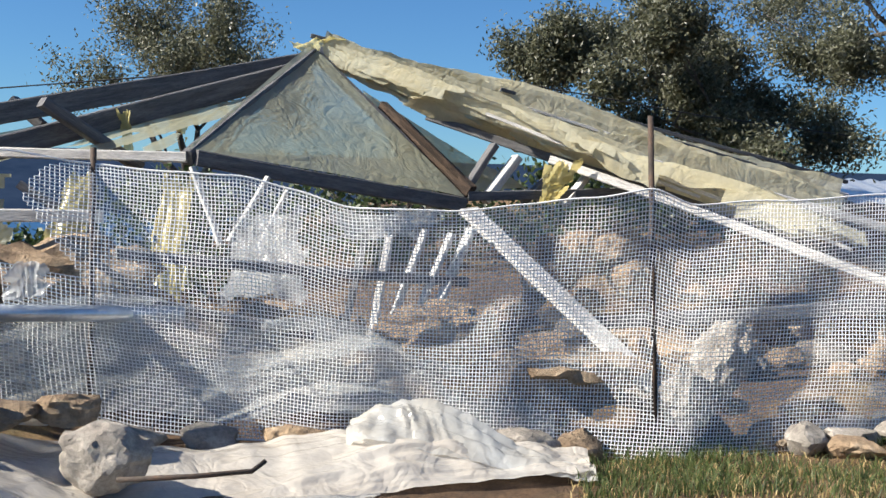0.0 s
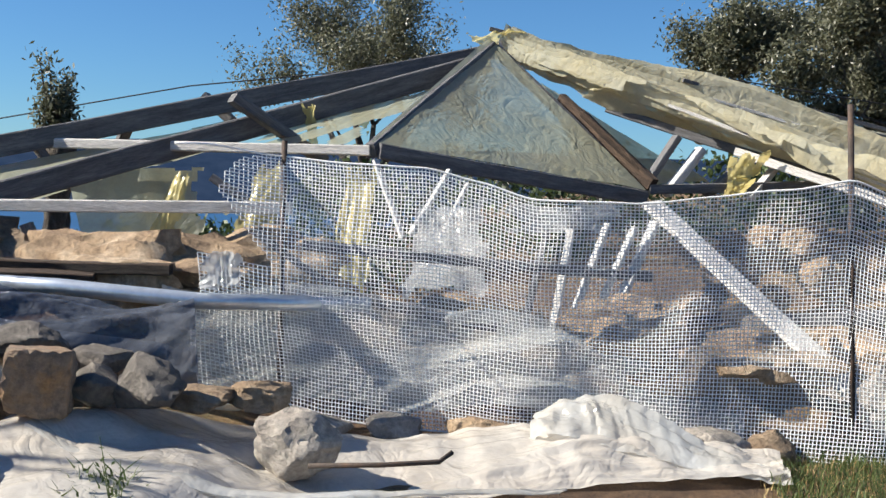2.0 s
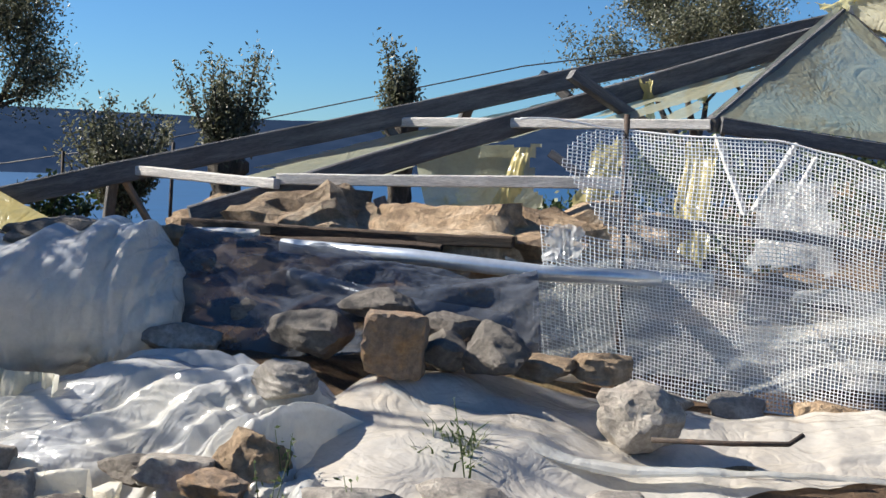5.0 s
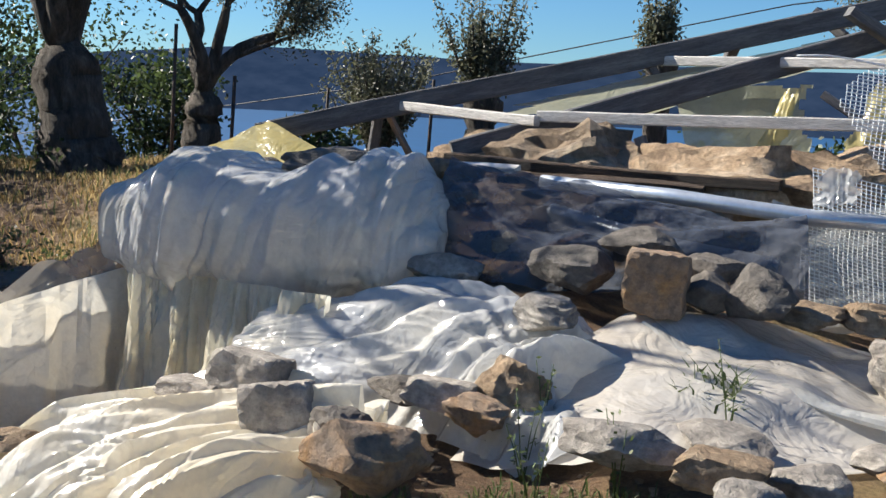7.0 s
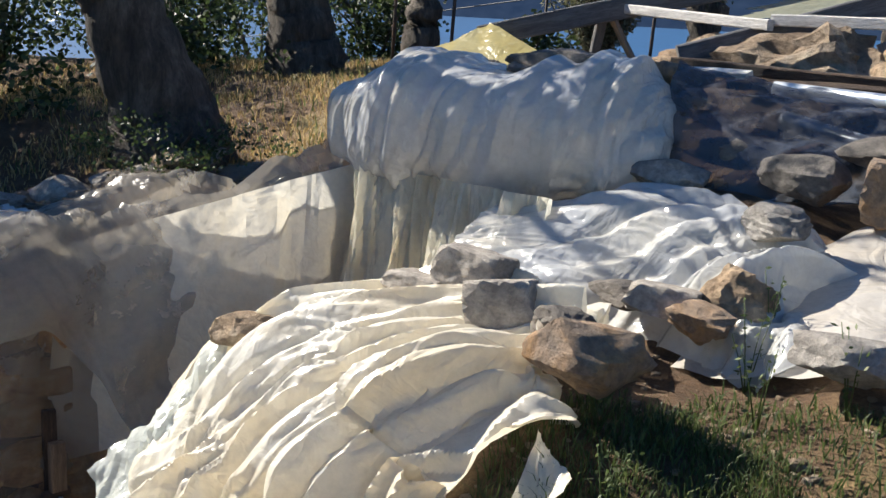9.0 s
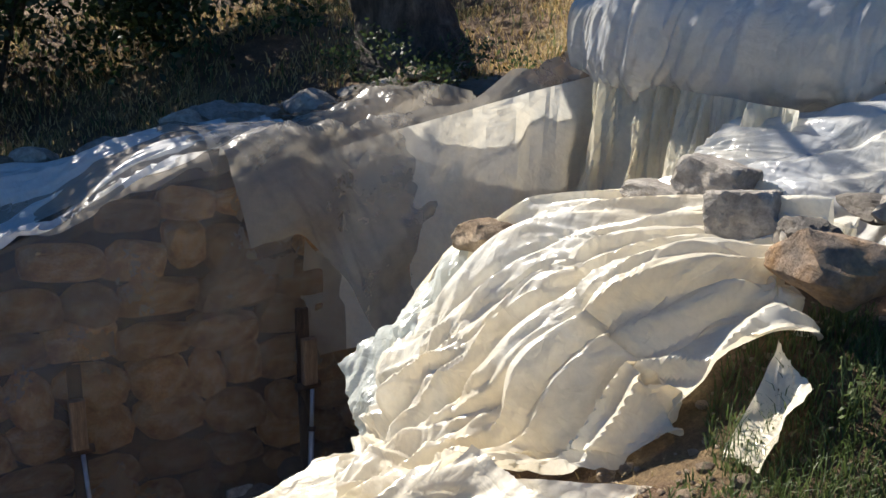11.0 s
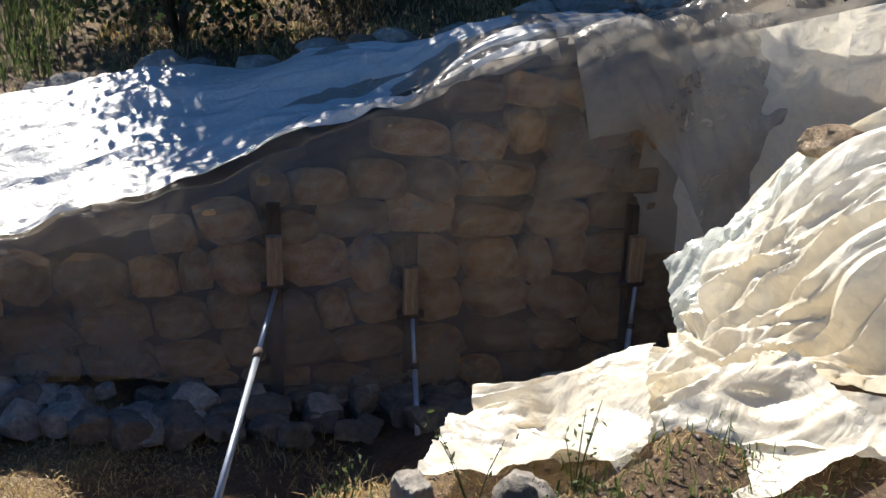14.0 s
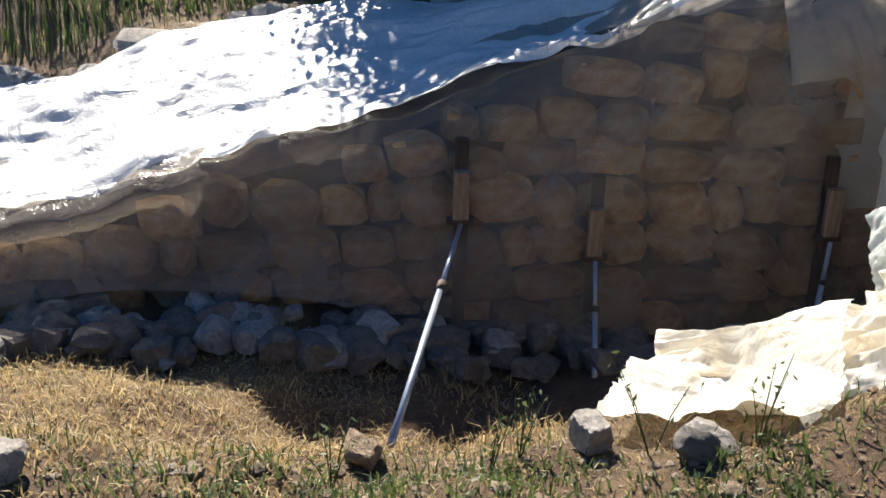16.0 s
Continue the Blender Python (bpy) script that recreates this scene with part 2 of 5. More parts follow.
def zigzag(p, step, rng):
    """A folded line through irregular creases, 0 to 1."""
    lo, hi = float(p.min()), float(p.max())
    knots = [lo - step]
    while knots[-1] < hi + step:
        knots.append(knots[-1] + step * rng.uniform(0.25, 1.5))
    tops = [rng.uniform(0.0, 0.35) if k % 2 else rng.uniform(0.55, 1.0) for k in range(len(knots))]
    return np.interp(p, knots, tops)


def crumple(x, y, seed, aim=None, spread=0.5):
    """Creased film: straight folds and flat facets of several sizes, about 0 to 1. aim: the way across the folds, in degrees."""
    rng = np.random.default_rng(int(seed * 10) + 3)
    out, total = 0, 0
    for f in (0.8, 1.2, 1.8, 2.8, 4.2, 6.5):
        t = rng.uniform(0, math.pi) if aim is None else radians(aim) + rng.normal(0, spread)
        amp = f ** -0.8
        p = x * math.cos(t) + y * math.sin(t) + 0.07 * ripple(x * 0.8, y * 0.8, rng)
        mask = np.clip(0.45 + 0.8 * ripple(x * 0.6, y * 0.6, rng), 0.05, 1)
        out, total = out + amp * mask * zigzag(p, 1 / f, rng), total + amp * 0.55
    return out / total


def sheet(name, fn, nu, nv, material, folds=(3.0, 3.0), height=0.05, seed=0.0, ragged=0.0, jag=0.0, fine=0.25, aim=None, fan=None, fade=False):
    """A sheet over a surface fn(u, v), creased. folds: how many across u and v. ragged: share of the edge torn away."""
    pts = np.array([[tuple(fn(i / nu, j / nv)) for j in range(nv + 1)] for i in range(nu + 1)], dtype=float)
    du, dv = np.gradient(pts, axis=0), np.gradient(pts, axis=1)
    nrm = np.cross(du, dv)
    nrm /= np.linalg.norm(nrm, axis=2, keepdims=True) + 1e-9
    u, v = np.meshgrid(np.linspace(0, 1, nu + 1), np.linspace(0, 1, nv + 1), indexing="ij")
    h = 1.9 * height * (crumple(u * folds[0], v * folds[1], seed, aim) - 0.45)
    h += 2.2 * fine * height * (crumple(u * folds[0] * 2.7, v * folds[1] * 2.7, seed + 7, aim) - 0.45)
    if fan:
        # folds that spread from a gathered point: two axes, the point, how many in a full turn, their height
        a, b, ga, gb, count, lift = fan
        rng = np.random.default_rng(int(seed) + 91)
        th, r = np.arctan2(pts[..., b] - gb, pts[..., a] - ga), np.hypot(pts[..., b] - gb, pts[..., a] - ga)
        for k in (0.7, 1.2, 2.1, 3.9):
            p = th + 0.05 * ripple(u * 3, v * 3, rng)
            mask = np.clip(0.45 + 0.9 * ripple(u * 1.6, v * 1.6 + k, rng), 0, 1)
            h = h + 1.7 * lift / k ** 0.8 * mask * (zigzag(p, 2 * math.pi / (count * k), rng) - 0.55) * np.clip(r * k / 0.5, 0, 1)
    if fade:
        h = h * np.sin(math.pi * v) ** 0.8
    pts = pts + nrm * h[..., None]
    if jag:
        for j, s in ((0, -1), (nv, 1)):
            w = np.array([noise.noise((i / nu * 14, seed, 3.3)) + 0.5 * noise.noise((i / nu * 41, seed, 1.3)) for i in range(nu + 1)])
            pts[:, j] += dv[:, j] * (jag * w * s * 3)[:, None]
    faces = []
    for i in range(nu):
        for j in range(nv):
            if ragged:
                a, c = (i + 0.5) / nu, (j + 0.5) / nv
                e = min(a, 1 - a, c, 1 - c)
                if e < ragged * (0.5 + noise.noise((a * 5, c * 5, seed + 11))):
                    continue
            k = i * (nv + 1) + j
            faces.append((k, k + nv + 1, k + nv + 2, k + 1))
    ob = mesh_object(name, pts.reshape(-1, 3), faces, material)
    ob.data.set_sharp_from_angle(angle=radians(30))
    return ob


def beam(name, a, b, w, h, material, roll=0.0, seed=0, segments=8, warp=0.012):
    """A sawn timber from a to b, w wide and h high, bevelled and slightly warped."""
    a, b = Vector(a), Vector(b)
    d = b - a
    length = d.length
    bev = min(w, h) * 0.12
    ring = [(-w / 2 + bev, -h / 2), (w / 2 - bev, -h / 2), (w / 2, -h / 2 + bev), (w / 2, h / 2 - bev), (w / 2 - bev, h / 2), (-w / 2 + bev, h / 2), (-w / 2, h / 2 - bev), (-w / 2, -h / 2 + bev)]
    verts, faces = [], []
    for s in range(segments + 1):
        x = length * s / segments
        oy, oz = warp * noise.noise((x * 0.8, seed, 1.1)), warp * noise.noise((x * 0.8, seed, 4.4))
        for y, z in ring:
            verts.append((x, y + oy + 0.003 * noise.noise((x * 6, y * 40, seed)), z + oz + 0.003 * noise.noise((x * 6, z * 40, seed + 3))))
    for s in range(segments):
        for k in range(8):
            p, q = s * 8 + k, s * 8 + (k + 1) % 8
            faces.append((p, q, q + 8, p + 8))
    faces += [tuple(range(7, -1, -1)), tuple(range(segments * 8, segments * 8 + 8))]
    ob = mesh_object(name, verts, faces, material, False)
    x = d.normalized()
    y = Vector((0, 0, 1)).cross(x)
    y = y.normalized() if y.length > 1e-3 else Vector((0, 1, 0))
    z = x.cross(y)
    rot = Matrix((x, y, z)).transposed().to_4x4()
    ob.matrix_world = Matrix.Translation(a) @ rot @ Matrix.Rotation(radians(roll), 4, "X")
    return ob


def tube(name, points, radii, material, sides=8, rough=0.0, seed=0.0):
    verts, faces = tube_data(points, radii, sides, rough, seed)
    return mesh_object(name, verts, faces, material)


def tube_data(points, radii, sides=8, rough=0.0, seed=0.0, base=0):
    verts, faces = [], []
    pts = [Vector(p) for p in points]
    for i, p in enumerate(pts):
        d = (pts[min(i + 1, len(pts) - 1)] - pts[max(i - 1, 0)]).normalized()
        s = d.cross(Vector((0.31, 0.17, 0.93)))
        s = s.normalized() if s.length > 0.05 else d.cross(Vector((1, 0, 0))).normalized()
        t = d.cross(s)
        for k in range(sides):
            a = 2 * math.pi * k / sides
            o = math.cos(a) * s + math.sin(a) * t
            r = radii[i]
            if rough:
                q = p + o * r
                r *= 1 + rough * (noise.noise((o.x * 2.2 + seed, o.y * 2.2, p.z * 1.3)) + 0.6 * noise.noise(q * 9))
            verts.append(p + o * r)
    for i in range(len(pts) - 1):
        for k in range(sides):
            a, b = base + i * sides + k, base + i * sides + (k + 1) % sides
            faces.append((a, b, b + sides, a + sides))
    faces.append(tuple(base + k for k in range(sides - 1, -1, -1)))
    faces.append(tuple(base + (len(pts) - 1) * sides + k for k in range(sides)))
    return verts, faces


def rock_mesh(name, size, seed, material, cuts=9, rough=0.06, layers=0.0, detail=3, square=False):
    """A broken stone: a ball cut flat on many sides, then weathered."""
    rng = random.Random(seed)
    bm = bmesh.new()
    bmesh.ops.create_icosphere(bm, subdivisions=detail, radius=1)
    planes = []
    for k in range(cuts + 9):
        a, z = 2.39996 * k + rng.uniform(-0.5, 0.5), 1 - 2 * (k + 0.5) / (cuts + 9)
        s = math.sqrt(1 - z * z)
        n = Vector((s * math.cos(a), s * math.sin(a), z)) + Vector((rng.gauss(0, 0.2), rng.gauss(0, 0.2), rng.gauss(0, 0.2)))
        planes.append((n.normalized(), rng.uniform(0.76, 0.9) if cuts > 20 else rng.uniform(0.56, 0.84)))
    if square:
        tilt = Euler((rng.uniform(-0.15, 0.15), rng.uniform(-0.15, 0.15), 0)).to_matrix()
        planes = [(tilt @ Vector(n), h) for n, h in (((1, 0, 0), 0.62), ((-1, 0.1, 0), 0.64), ((0, 1, 0.1), 0.62), ((0.1, -1, 0), 0.64), ((0, 0.1, 1), 0.60), ((0, 0, -1), 0.62))] + [(Vector(n).normalized(), 0.88) for n in ((1, 1, 0.6), (-1, 0.3, 1), (0.4, -1, 0.9), (-0.5, -1, -0.6))]
    shift = Vector((seed * 1.37, seed * 0.71, 0))
    for v in bm.verts:
        d = v.co.normalized()
        r = min([1.0] + [h / d.dot(n) for n, h in planes if d.dot(n) > 0.05])
        p = d * r
        chip = noise.noise(p * 2.6 + shift) + 0.6 * noise.noise(p * 6 + shift) + 0.4 * abs(noise.noise(p * 12 + shift))
        p += d * (rough * chip + 0.3 * rough * noise.noise(p * 26 + shift))
        if layers:
            p *= 1 + layers * math.sin(p.z * 19 + 3 * noise.noise(p * 2 + shift))
        v.co = Vector((p.x * size[0], p.y * size[1], p.z * size[2])) * 0.66
    me = bpy.data.meshes.new(name)
    bm.to_mesh(me)
    bm.free()
    me.materials.append(material)
    me.polygons.foreach_set("use_smooth", [True] * len(me.polygons))
    me.set_sharp_from_angle(angle=radians(24))
    return me


def rock(at, size, seed, material, label, turn=0.0, tip=0.0, cuts=9, rough=0.06, layers=0.0, name="stone", group="", detail=3, square=False):
    ob = new(name, rock_mesh(name, size, seed, material, cuts, rough, layers, detail, square))
    ob.matrix_world = pose(*at, tip, tip * 0.4, turn)
    return tagged(ob, label, "stone", group)


def blades(name, spots, material, height, width, lean=0.5, seed=1, label=""):
    """Grass: one bent blade, or a few, at every spot (x, y, z, scale)."""
    rng = np.random.default_rng(seed)
    p = np.array(spots)
    n = len(p)
    a, b = rng.uniform(0, 2 * math.pi, n), rng.uniform(0, 2 * math.pi, n)
    h = height * p[:, 3] * rng.uniform(0.5, 1.15, n)
    o, w = lean * h * rng.uniform(0.2, 1.0, n), width * rng.uniform(0.6, 1.2, n) / 2
    root, zero = p[:, :3] - (0, 0, 0.01), np.zeros(n)
    side, bend = np.stack([np.cos(a) * w, np.sin(a) * w, zero], 1), np.stack([np.cos(b) * o, np.sin(b) * o, zero], 1)
    up = np.stack([zero, zero, h], 1)
    verts = np.stack([root - side, root + side, root + 0.8 * side + 0.35 * bend + 0.6 * up, root - 0.8 * side + 0.35 * bend + 0.6 * up, root + bend + up * (1 - 0.25 * lean)], 1).reshape(-1, 3)
    faces = [f for k in range(0, 5 * n, 5) for f in ((k, k + 1, k + 2, k + 3), (k + 3, k + 2, k + 4))]
    ob = mesh_object(name, verts, faces, material, False)
    return tagged(ob, label, "grass", "", "stuff")


def leaf_quads(centres, leaf, wide, rng):
    """A lozenge at every centre, turned at random: its corners and faces."""
    n = len(centres)
    d, e = rng.normal(0, 1, (n, 3)), rng.normal(0, 1, (n, 3))
    d /= np.linalg.norm(d, axis=1, keepdims=True)
    e = np.cross(d, e)
    e /= np.linalg.norm(e, axis=1, keepdims=True) + 1e-6
    d *= (leaf * rng.uniform(0.6, 1.25, (n, 1))) / 2
    e *= leaf * wide
    verts = np.stack([centres - d, centres + e, centres + d, centres - e], 1).reshape(-1, 3)
    return verts, np.arange(4 * n).reshape(-1, 4).tolist()


# ---- the lie of the land ----
FRONT = [
    (0, -0.6, -0.14), (1.5, 0, 0.0), (-1, 0.2, -0.13), (-1.0, -2.0, -0.25), (0, 2.0, 0.2), (1.1, 4.0, 0.43), (3, 4.5, 0.45), (2, 6, 0.62), (6, 5, 0.6),
    (-1.1, 3.7, 0.43), (-2.0, 3.6, 0.6), (-1.4, 2.75, 0.36), (-2.1, 2.2, 0.24), (-2.4, 2.75, 0.3), (-1.6, 3.3, 0.47), (-1.7, 1.5, 0.0), (-1.1, 1.0, 0.0),
    (-2.9, 2.5, 0.18), (-3.5, 2.1, -0.05), (-2.4, 0.95, -0.30), (-2.9, 0.4, -0.62), (-2.2, -0.2, -0.38), (-2.5, -0.75, -0.5), (-2.6, -1.35, -0.6), (-3.35, -0.35, -1.12), (-3.75, 0.0, -1.32), (-3.75, -0.55, -1.32), (-3.2, 0.1, -0.98), (-3.15, -0.5, -0.94), (-2.74, 0.22, -0.58), (-2.45, 0.42, -0.47), (-2.95, 0.36, -0.76), (-2.8, -0.42, -0.68), (-3.6, -1.2, -1.05),
    (-4.3, -0.3, -1.33), (-4.4, 0.17, -1.43), (-4.3, -1.2, -1.22), (-4.6, -2.1, -1.2), (-4.7, 0.8, -1.46), (-4.4, 1.7, -1.4), (-4.3, 2.4, -1.3), (-3.9, 0.5, -1.32), (-3.9, 1.3, -1.32), (-3, -3, -0.85), (-4.6, -3.5, -1.15),
    (-2.6, 3.5, 0.68), (-3.6, 3.6, 0.75), (-0.4, 4.6, 0.44), (0.9, 4.75, 0.38), (0, 6, 0.55), (-2.6, 4.8, 0.85), (-3, 6.5, 0.75), (0.5, 8, 0.7), (3, 8, 0.8), (-3.4, 3.05, 0.0), (-3.0, 2.95, 0.3)]
BACK = [
    (-5.1, 2.6, 0.33), (-5.2, 1.4, 0.16), (-5.2, 0.3, -0.28), (-5.15, -0.4, -0.55), (-5.05, -1.2, -0.74), (-4.9, -2.0, -0.92), (-4.9, -3.2, -1.0), (-6.0, 3.0, 0.36), (-5.8, 1.7, 0.16),
    (-6.4, 1.0, -0.05), (-7.0, -0.1, -0.33), (-7.4, -1.4, -0.55), (-7.0, -2.7, -0.86), (-7.5, 3.2, 0.5), (-8.4, 5.5, 0.62), (-7.8, 6.3, 0.74), (-9, 1.5, 0.2), (-9, -2, -0.5), (-5.2, 4.4, 0.85), (-6.5, 5.2, 0.7), (-4.2, 3.6, 0.75), (-3.5, 3.6, 0.75)]


FRONT_P, BACK_P = np.array(FRONT), np.array(BACK)


def shepard(table, x, y):
    d = ((x[..., None] - table[:, 0]) ** 2 + (y[..., None] - table[:, 1]) ** 2 + 0.02) ** -1.7
    return (d * table[:, 2]).sum(-1) / d.sum(-1)


def step(a, b, x):
    t = np.clip((x - a) / (b - a), 0, 1)
    return t * t * (3 - 2 * t)


def land_all(x, y):
    """The height of the ground, for arrays."""
    back = np.where(y < 3.1, step(-4.95, -5.1, x), step(-3.6, -4.6, x))
    near = (1 - back) * shepard(FRONT_P, x, y) + back * shepard(BACK_P, x, y)
    t = step(9, 14, np.hypot(x, y - 2))
    rise = 0.9 * step(7, 14, y) * step(-6, 0, x)
    drop = np.maximum(0.0, -0.75 * x + 0.66 * y - 11.5)
    z = near * (1 - t) + t * 0.7 + rise - 0.16 * drop - 0.0006 * drop * drop
    rough = 0.02 * (np.sin(x * 3.1 + 2 * np.sin(y * 2.3)) * np.sin(y * 2.7 + 1.3 * np.sin(x * 1.9))) + 0.008 * np.sin(x * 13 + 3 * np.sin(y * 7)) * np.sin(y * 11 + 2 * np.sin(x * 9))
    return np.maximum(z, -60.0) + rough


CELL = 0.05
TABLE = land_all(*np.meshgrid(np.arange(-13, 5, CELL), np.arange(-5, 10, CELL), indexing="ij"))


def land(x, y):
    """The height of the ground at one place."""
    i, j = (x + 13) / CELL, (y + 5) / CELL
    a, b = int(i), int(j)
    if not (0 <= a < TABLE.shape[0] - 1 and 0 <= b < TABLE.shape[1] - 1):
        return float(land_all(np.array([x]), np.array([y]))[0])
    f, g = i - a, j - b
    return float((TABLE[a, b] * (1 - f) + TABLE[a + 1, b] * f) * (1 - g) + (TABLE[a, b + 1] * (1 - f) + TABLE[a + 1, b + 1] * f) * g)


def axis(lo, hi, step, far_lo, far_hi):
    mid = list(np.arange(lo, hi, step))
    out, s, x = [], step, hi
    while x < far_hi:
        out.append(x)
        s *= 1.16
        x += s
    left, s, x = [], step, lo
    while x > far_lo:
        s *= 1.16
        x -= s
        left.append(x)
    return left[::-1] + mid + out + [far_hi]


def build_ground():
    xs, ys = axis(-9, 3, 0.06, -420, 300), axis(-3, 8, 0.06, -200, 420)
    gx, gy = np.meshgrid(np.array(xs), np.array(ys), indexing="ij")
    verts = np.stack([gx, gy, land_all(gx, gy)], -1).reshape(-1, 3)
    n = len(ys)
    faces = [(i * n + j, (i + 1) * n + j, (i + 1) * n + j + 1, i * n + j + 1) for i in range(len(xs) - 1) for j in range(n - 1)]
    tagged(mesh_object("ground", verts, faces, SOIL), "dry brown earth slope with straw and stones", "ground", "", "structure")


build_ground()


def build_distance():
    sea = mesh_object("water", [(-4800, 20, -47), (900, 20, -47), (900, 4800, -47), (-4800, 4800, -47)], [(0, 1, 2, 3)], SEA, False)
    tagged(sea, "deep blue calm sea bay below the slope", "sea", "", "structure")
    for name, dist, material, top, lo, hi, label in (("backdrop", 3000, HILL, 165, -25, 100, "wooded hill across the bay with blue haze painted in"), ("backdrop_far", 4300, HAZEHILL, 215, 20, 110, "mountain ridge far away with pale haze painted in")):
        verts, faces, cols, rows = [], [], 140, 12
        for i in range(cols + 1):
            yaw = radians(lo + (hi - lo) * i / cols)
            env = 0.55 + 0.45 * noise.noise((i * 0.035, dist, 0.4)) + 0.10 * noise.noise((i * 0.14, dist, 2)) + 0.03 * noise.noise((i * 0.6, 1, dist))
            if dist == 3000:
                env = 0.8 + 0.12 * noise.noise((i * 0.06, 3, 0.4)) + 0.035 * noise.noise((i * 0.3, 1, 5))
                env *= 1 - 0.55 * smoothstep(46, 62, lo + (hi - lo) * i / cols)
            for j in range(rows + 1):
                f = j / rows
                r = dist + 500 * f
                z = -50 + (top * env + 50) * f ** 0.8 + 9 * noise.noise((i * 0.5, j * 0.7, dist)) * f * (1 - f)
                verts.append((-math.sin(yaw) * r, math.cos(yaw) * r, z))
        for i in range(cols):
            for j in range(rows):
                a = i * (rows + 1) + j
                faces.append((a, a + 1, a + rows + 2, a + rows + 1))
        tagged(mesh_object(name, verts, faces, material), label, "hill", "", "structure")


build_distance()


# ---- retaining wall of stones ----
WALLTOP = [(-4.78, -3.2, -1.02), (-4.82, -2.0, -0.84), (-4.9, -1.43, -0.71), (-4.96, -0.87, -0.57), (-5.0, -0.3, -0.43), (-5.0, 0.21, -0.22), (-4.98, 0.95, 0.06), (-4.96, 1.6, 0.20), (-4.92, 2.2, 0.22), (-4.8, 2.8, 0.36), (-4.6, 3.3, 0.45)]


def wall_top(y):
    for a, b in zip(WALLTOP, WALLTOP[1:]):
        if y <= b[1]:
            f = max(0.0, (y - a[1]) / (b[1] - a[1]))
            return a[0] + f * (b[0] - a[0]), a[2] + f * (b[2] - a[2])
    return WALLTOP[-1][0], WALLTOP[-1][2]


def bank_depth(y):
    """How far the sheet on the bank reaches back from the wall top."""
    return 0.75 + 1.25 * smoothstep(1.6, -1.2, y)


def build_wall():
    verts, faces = [], []
    n = 60
    for i in range(n + 1):
        y = -3.2 + 6.5 * i / n
        x, z = wall_top(y)
        verts += [(x + 0.04, y, -1.6), (x - 0.02, y, z - 0.06), (x - 0.45, y, z - 0.06), (x - 0.45, y, -1.6)]
        if i:
            k = 4 * i
            faces += [(k - 4, k, k + 1, k - 3), (k - 3, k + 1, k + 2, k - 2), (k - 2, k + 2, k + 3, k - 1)]
    faces += [(0, 1, 2, 3), (4 * n + 3, 4 * n + 2, 4 * n + 1, 4 * n)]
    wall = mesh_object("wall_west", verts, faces, MORTAR, False)
    tagged(wall, "old retaining wall of brown field stones in earth", "wall", "", "structure")
    return wall


wall_west = build_wall()


def wall_stones():
    """Courses of uneven stones on the face of the wall, each an object on shared meshes."""
    rng = random.Random(11)
    stock = [rock_mesh("stone", (1, 1, 1), 300 + k, WALLSTONE, 8, 0.045, 0.0, 2, k % 5 > 0) for k in range(10)]
    z = -1.42
    count = 0
    while z < 0.45:
        h = rng.uniform(0.11, 0.22)
        y = -3.1 + rng.uniform(0, 0.2)
        while y < 3.2:
            w = rng.uniform(0.14, 0.36)
            x, top = wall_top(y + w / 2)
            hh = h * rng.uniform(0.8, 1.05)
            if z + hh < top + 0.03 and count < 300:
                ob = new("stone", stock[rng.randrange(10)])
                ob.parent = wall_west
                ob.matrix_world = pose(x + 0.03 - 0.05 * (z + 0.5), y + w / 2, z + hh / 2 + rng.uniform(-0.035, 0.035), rng.uniform(-5, 5), rng.uniform(-4, 4), rng.uniform(-6, 6)) @ Matrix.Diagonal((0.2, w * 1.2, hh * 1.24, 1))
                count += 1
            y += w + rng.uniform(0.0, 0.015)
        z += h


# ---- plastic sheets over wall and bank ----
def wall_cover(u, v):
    """u along the wall from its low end, v from the back of the bank over the edge and down the face."""
    y = -3.1 + 6.25 * u
    x, z = wall_top(y)
    lump = 0.05 * noise.noise((y * 2.6, 0, 8)) + 0.07 * max(0.0, 0.4 - abs(noise.noise((y * 3.3 + noise.noise((y * 1.1, 4, 0)) * 2, 0, 2))))
    if v < 0.45:
        f = v / 0.45
        depth = bank_depth(y)
        bx = x - depth * (1 - f)
        g = land(bx, y) + 0.045
        return (bx, y, g * (1 - f ** 3) + (z + 0.04 + lump) * f ** 3)
    f = (v - 0.45) / 0.55
    base = -1.10 - 0.27 * smoothstep(-0.8, 0.3, y) + 0.05 * math.sin(y * 3)
    out = 0.10 + 0.05 * f + 0.10 * f * f + 0.06 * f * noise.noise((y * 1.8, f, 4))
    fold = math.sin(min(1.0, f * 6) * math.pi / 2)
    return (x + 0.03 + out * fold, y, (z + 0.04 + lump) * (1 - f) + base * f)


def build_wall_cover():
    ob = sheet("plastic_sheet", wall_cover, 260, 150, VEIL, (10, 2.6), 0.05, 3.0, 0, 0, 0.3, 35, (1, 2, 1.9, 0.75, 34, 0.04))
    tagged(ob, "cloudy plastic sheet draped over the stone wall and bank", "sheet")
    # second layer on top of the bank, whitened to look sunlit
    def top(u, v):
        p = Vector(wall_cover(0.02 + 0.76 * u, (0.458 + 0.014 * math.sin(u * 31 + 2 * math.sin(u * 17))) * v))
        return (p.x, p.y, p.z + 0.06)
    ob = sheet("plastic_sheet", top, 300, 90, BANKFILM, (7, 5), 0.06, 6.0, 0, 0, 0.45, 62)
    tagged(ob, "shiny plastic sheet on the bank top, whitened as if sunlit", "sheet")


build_wall_cover()


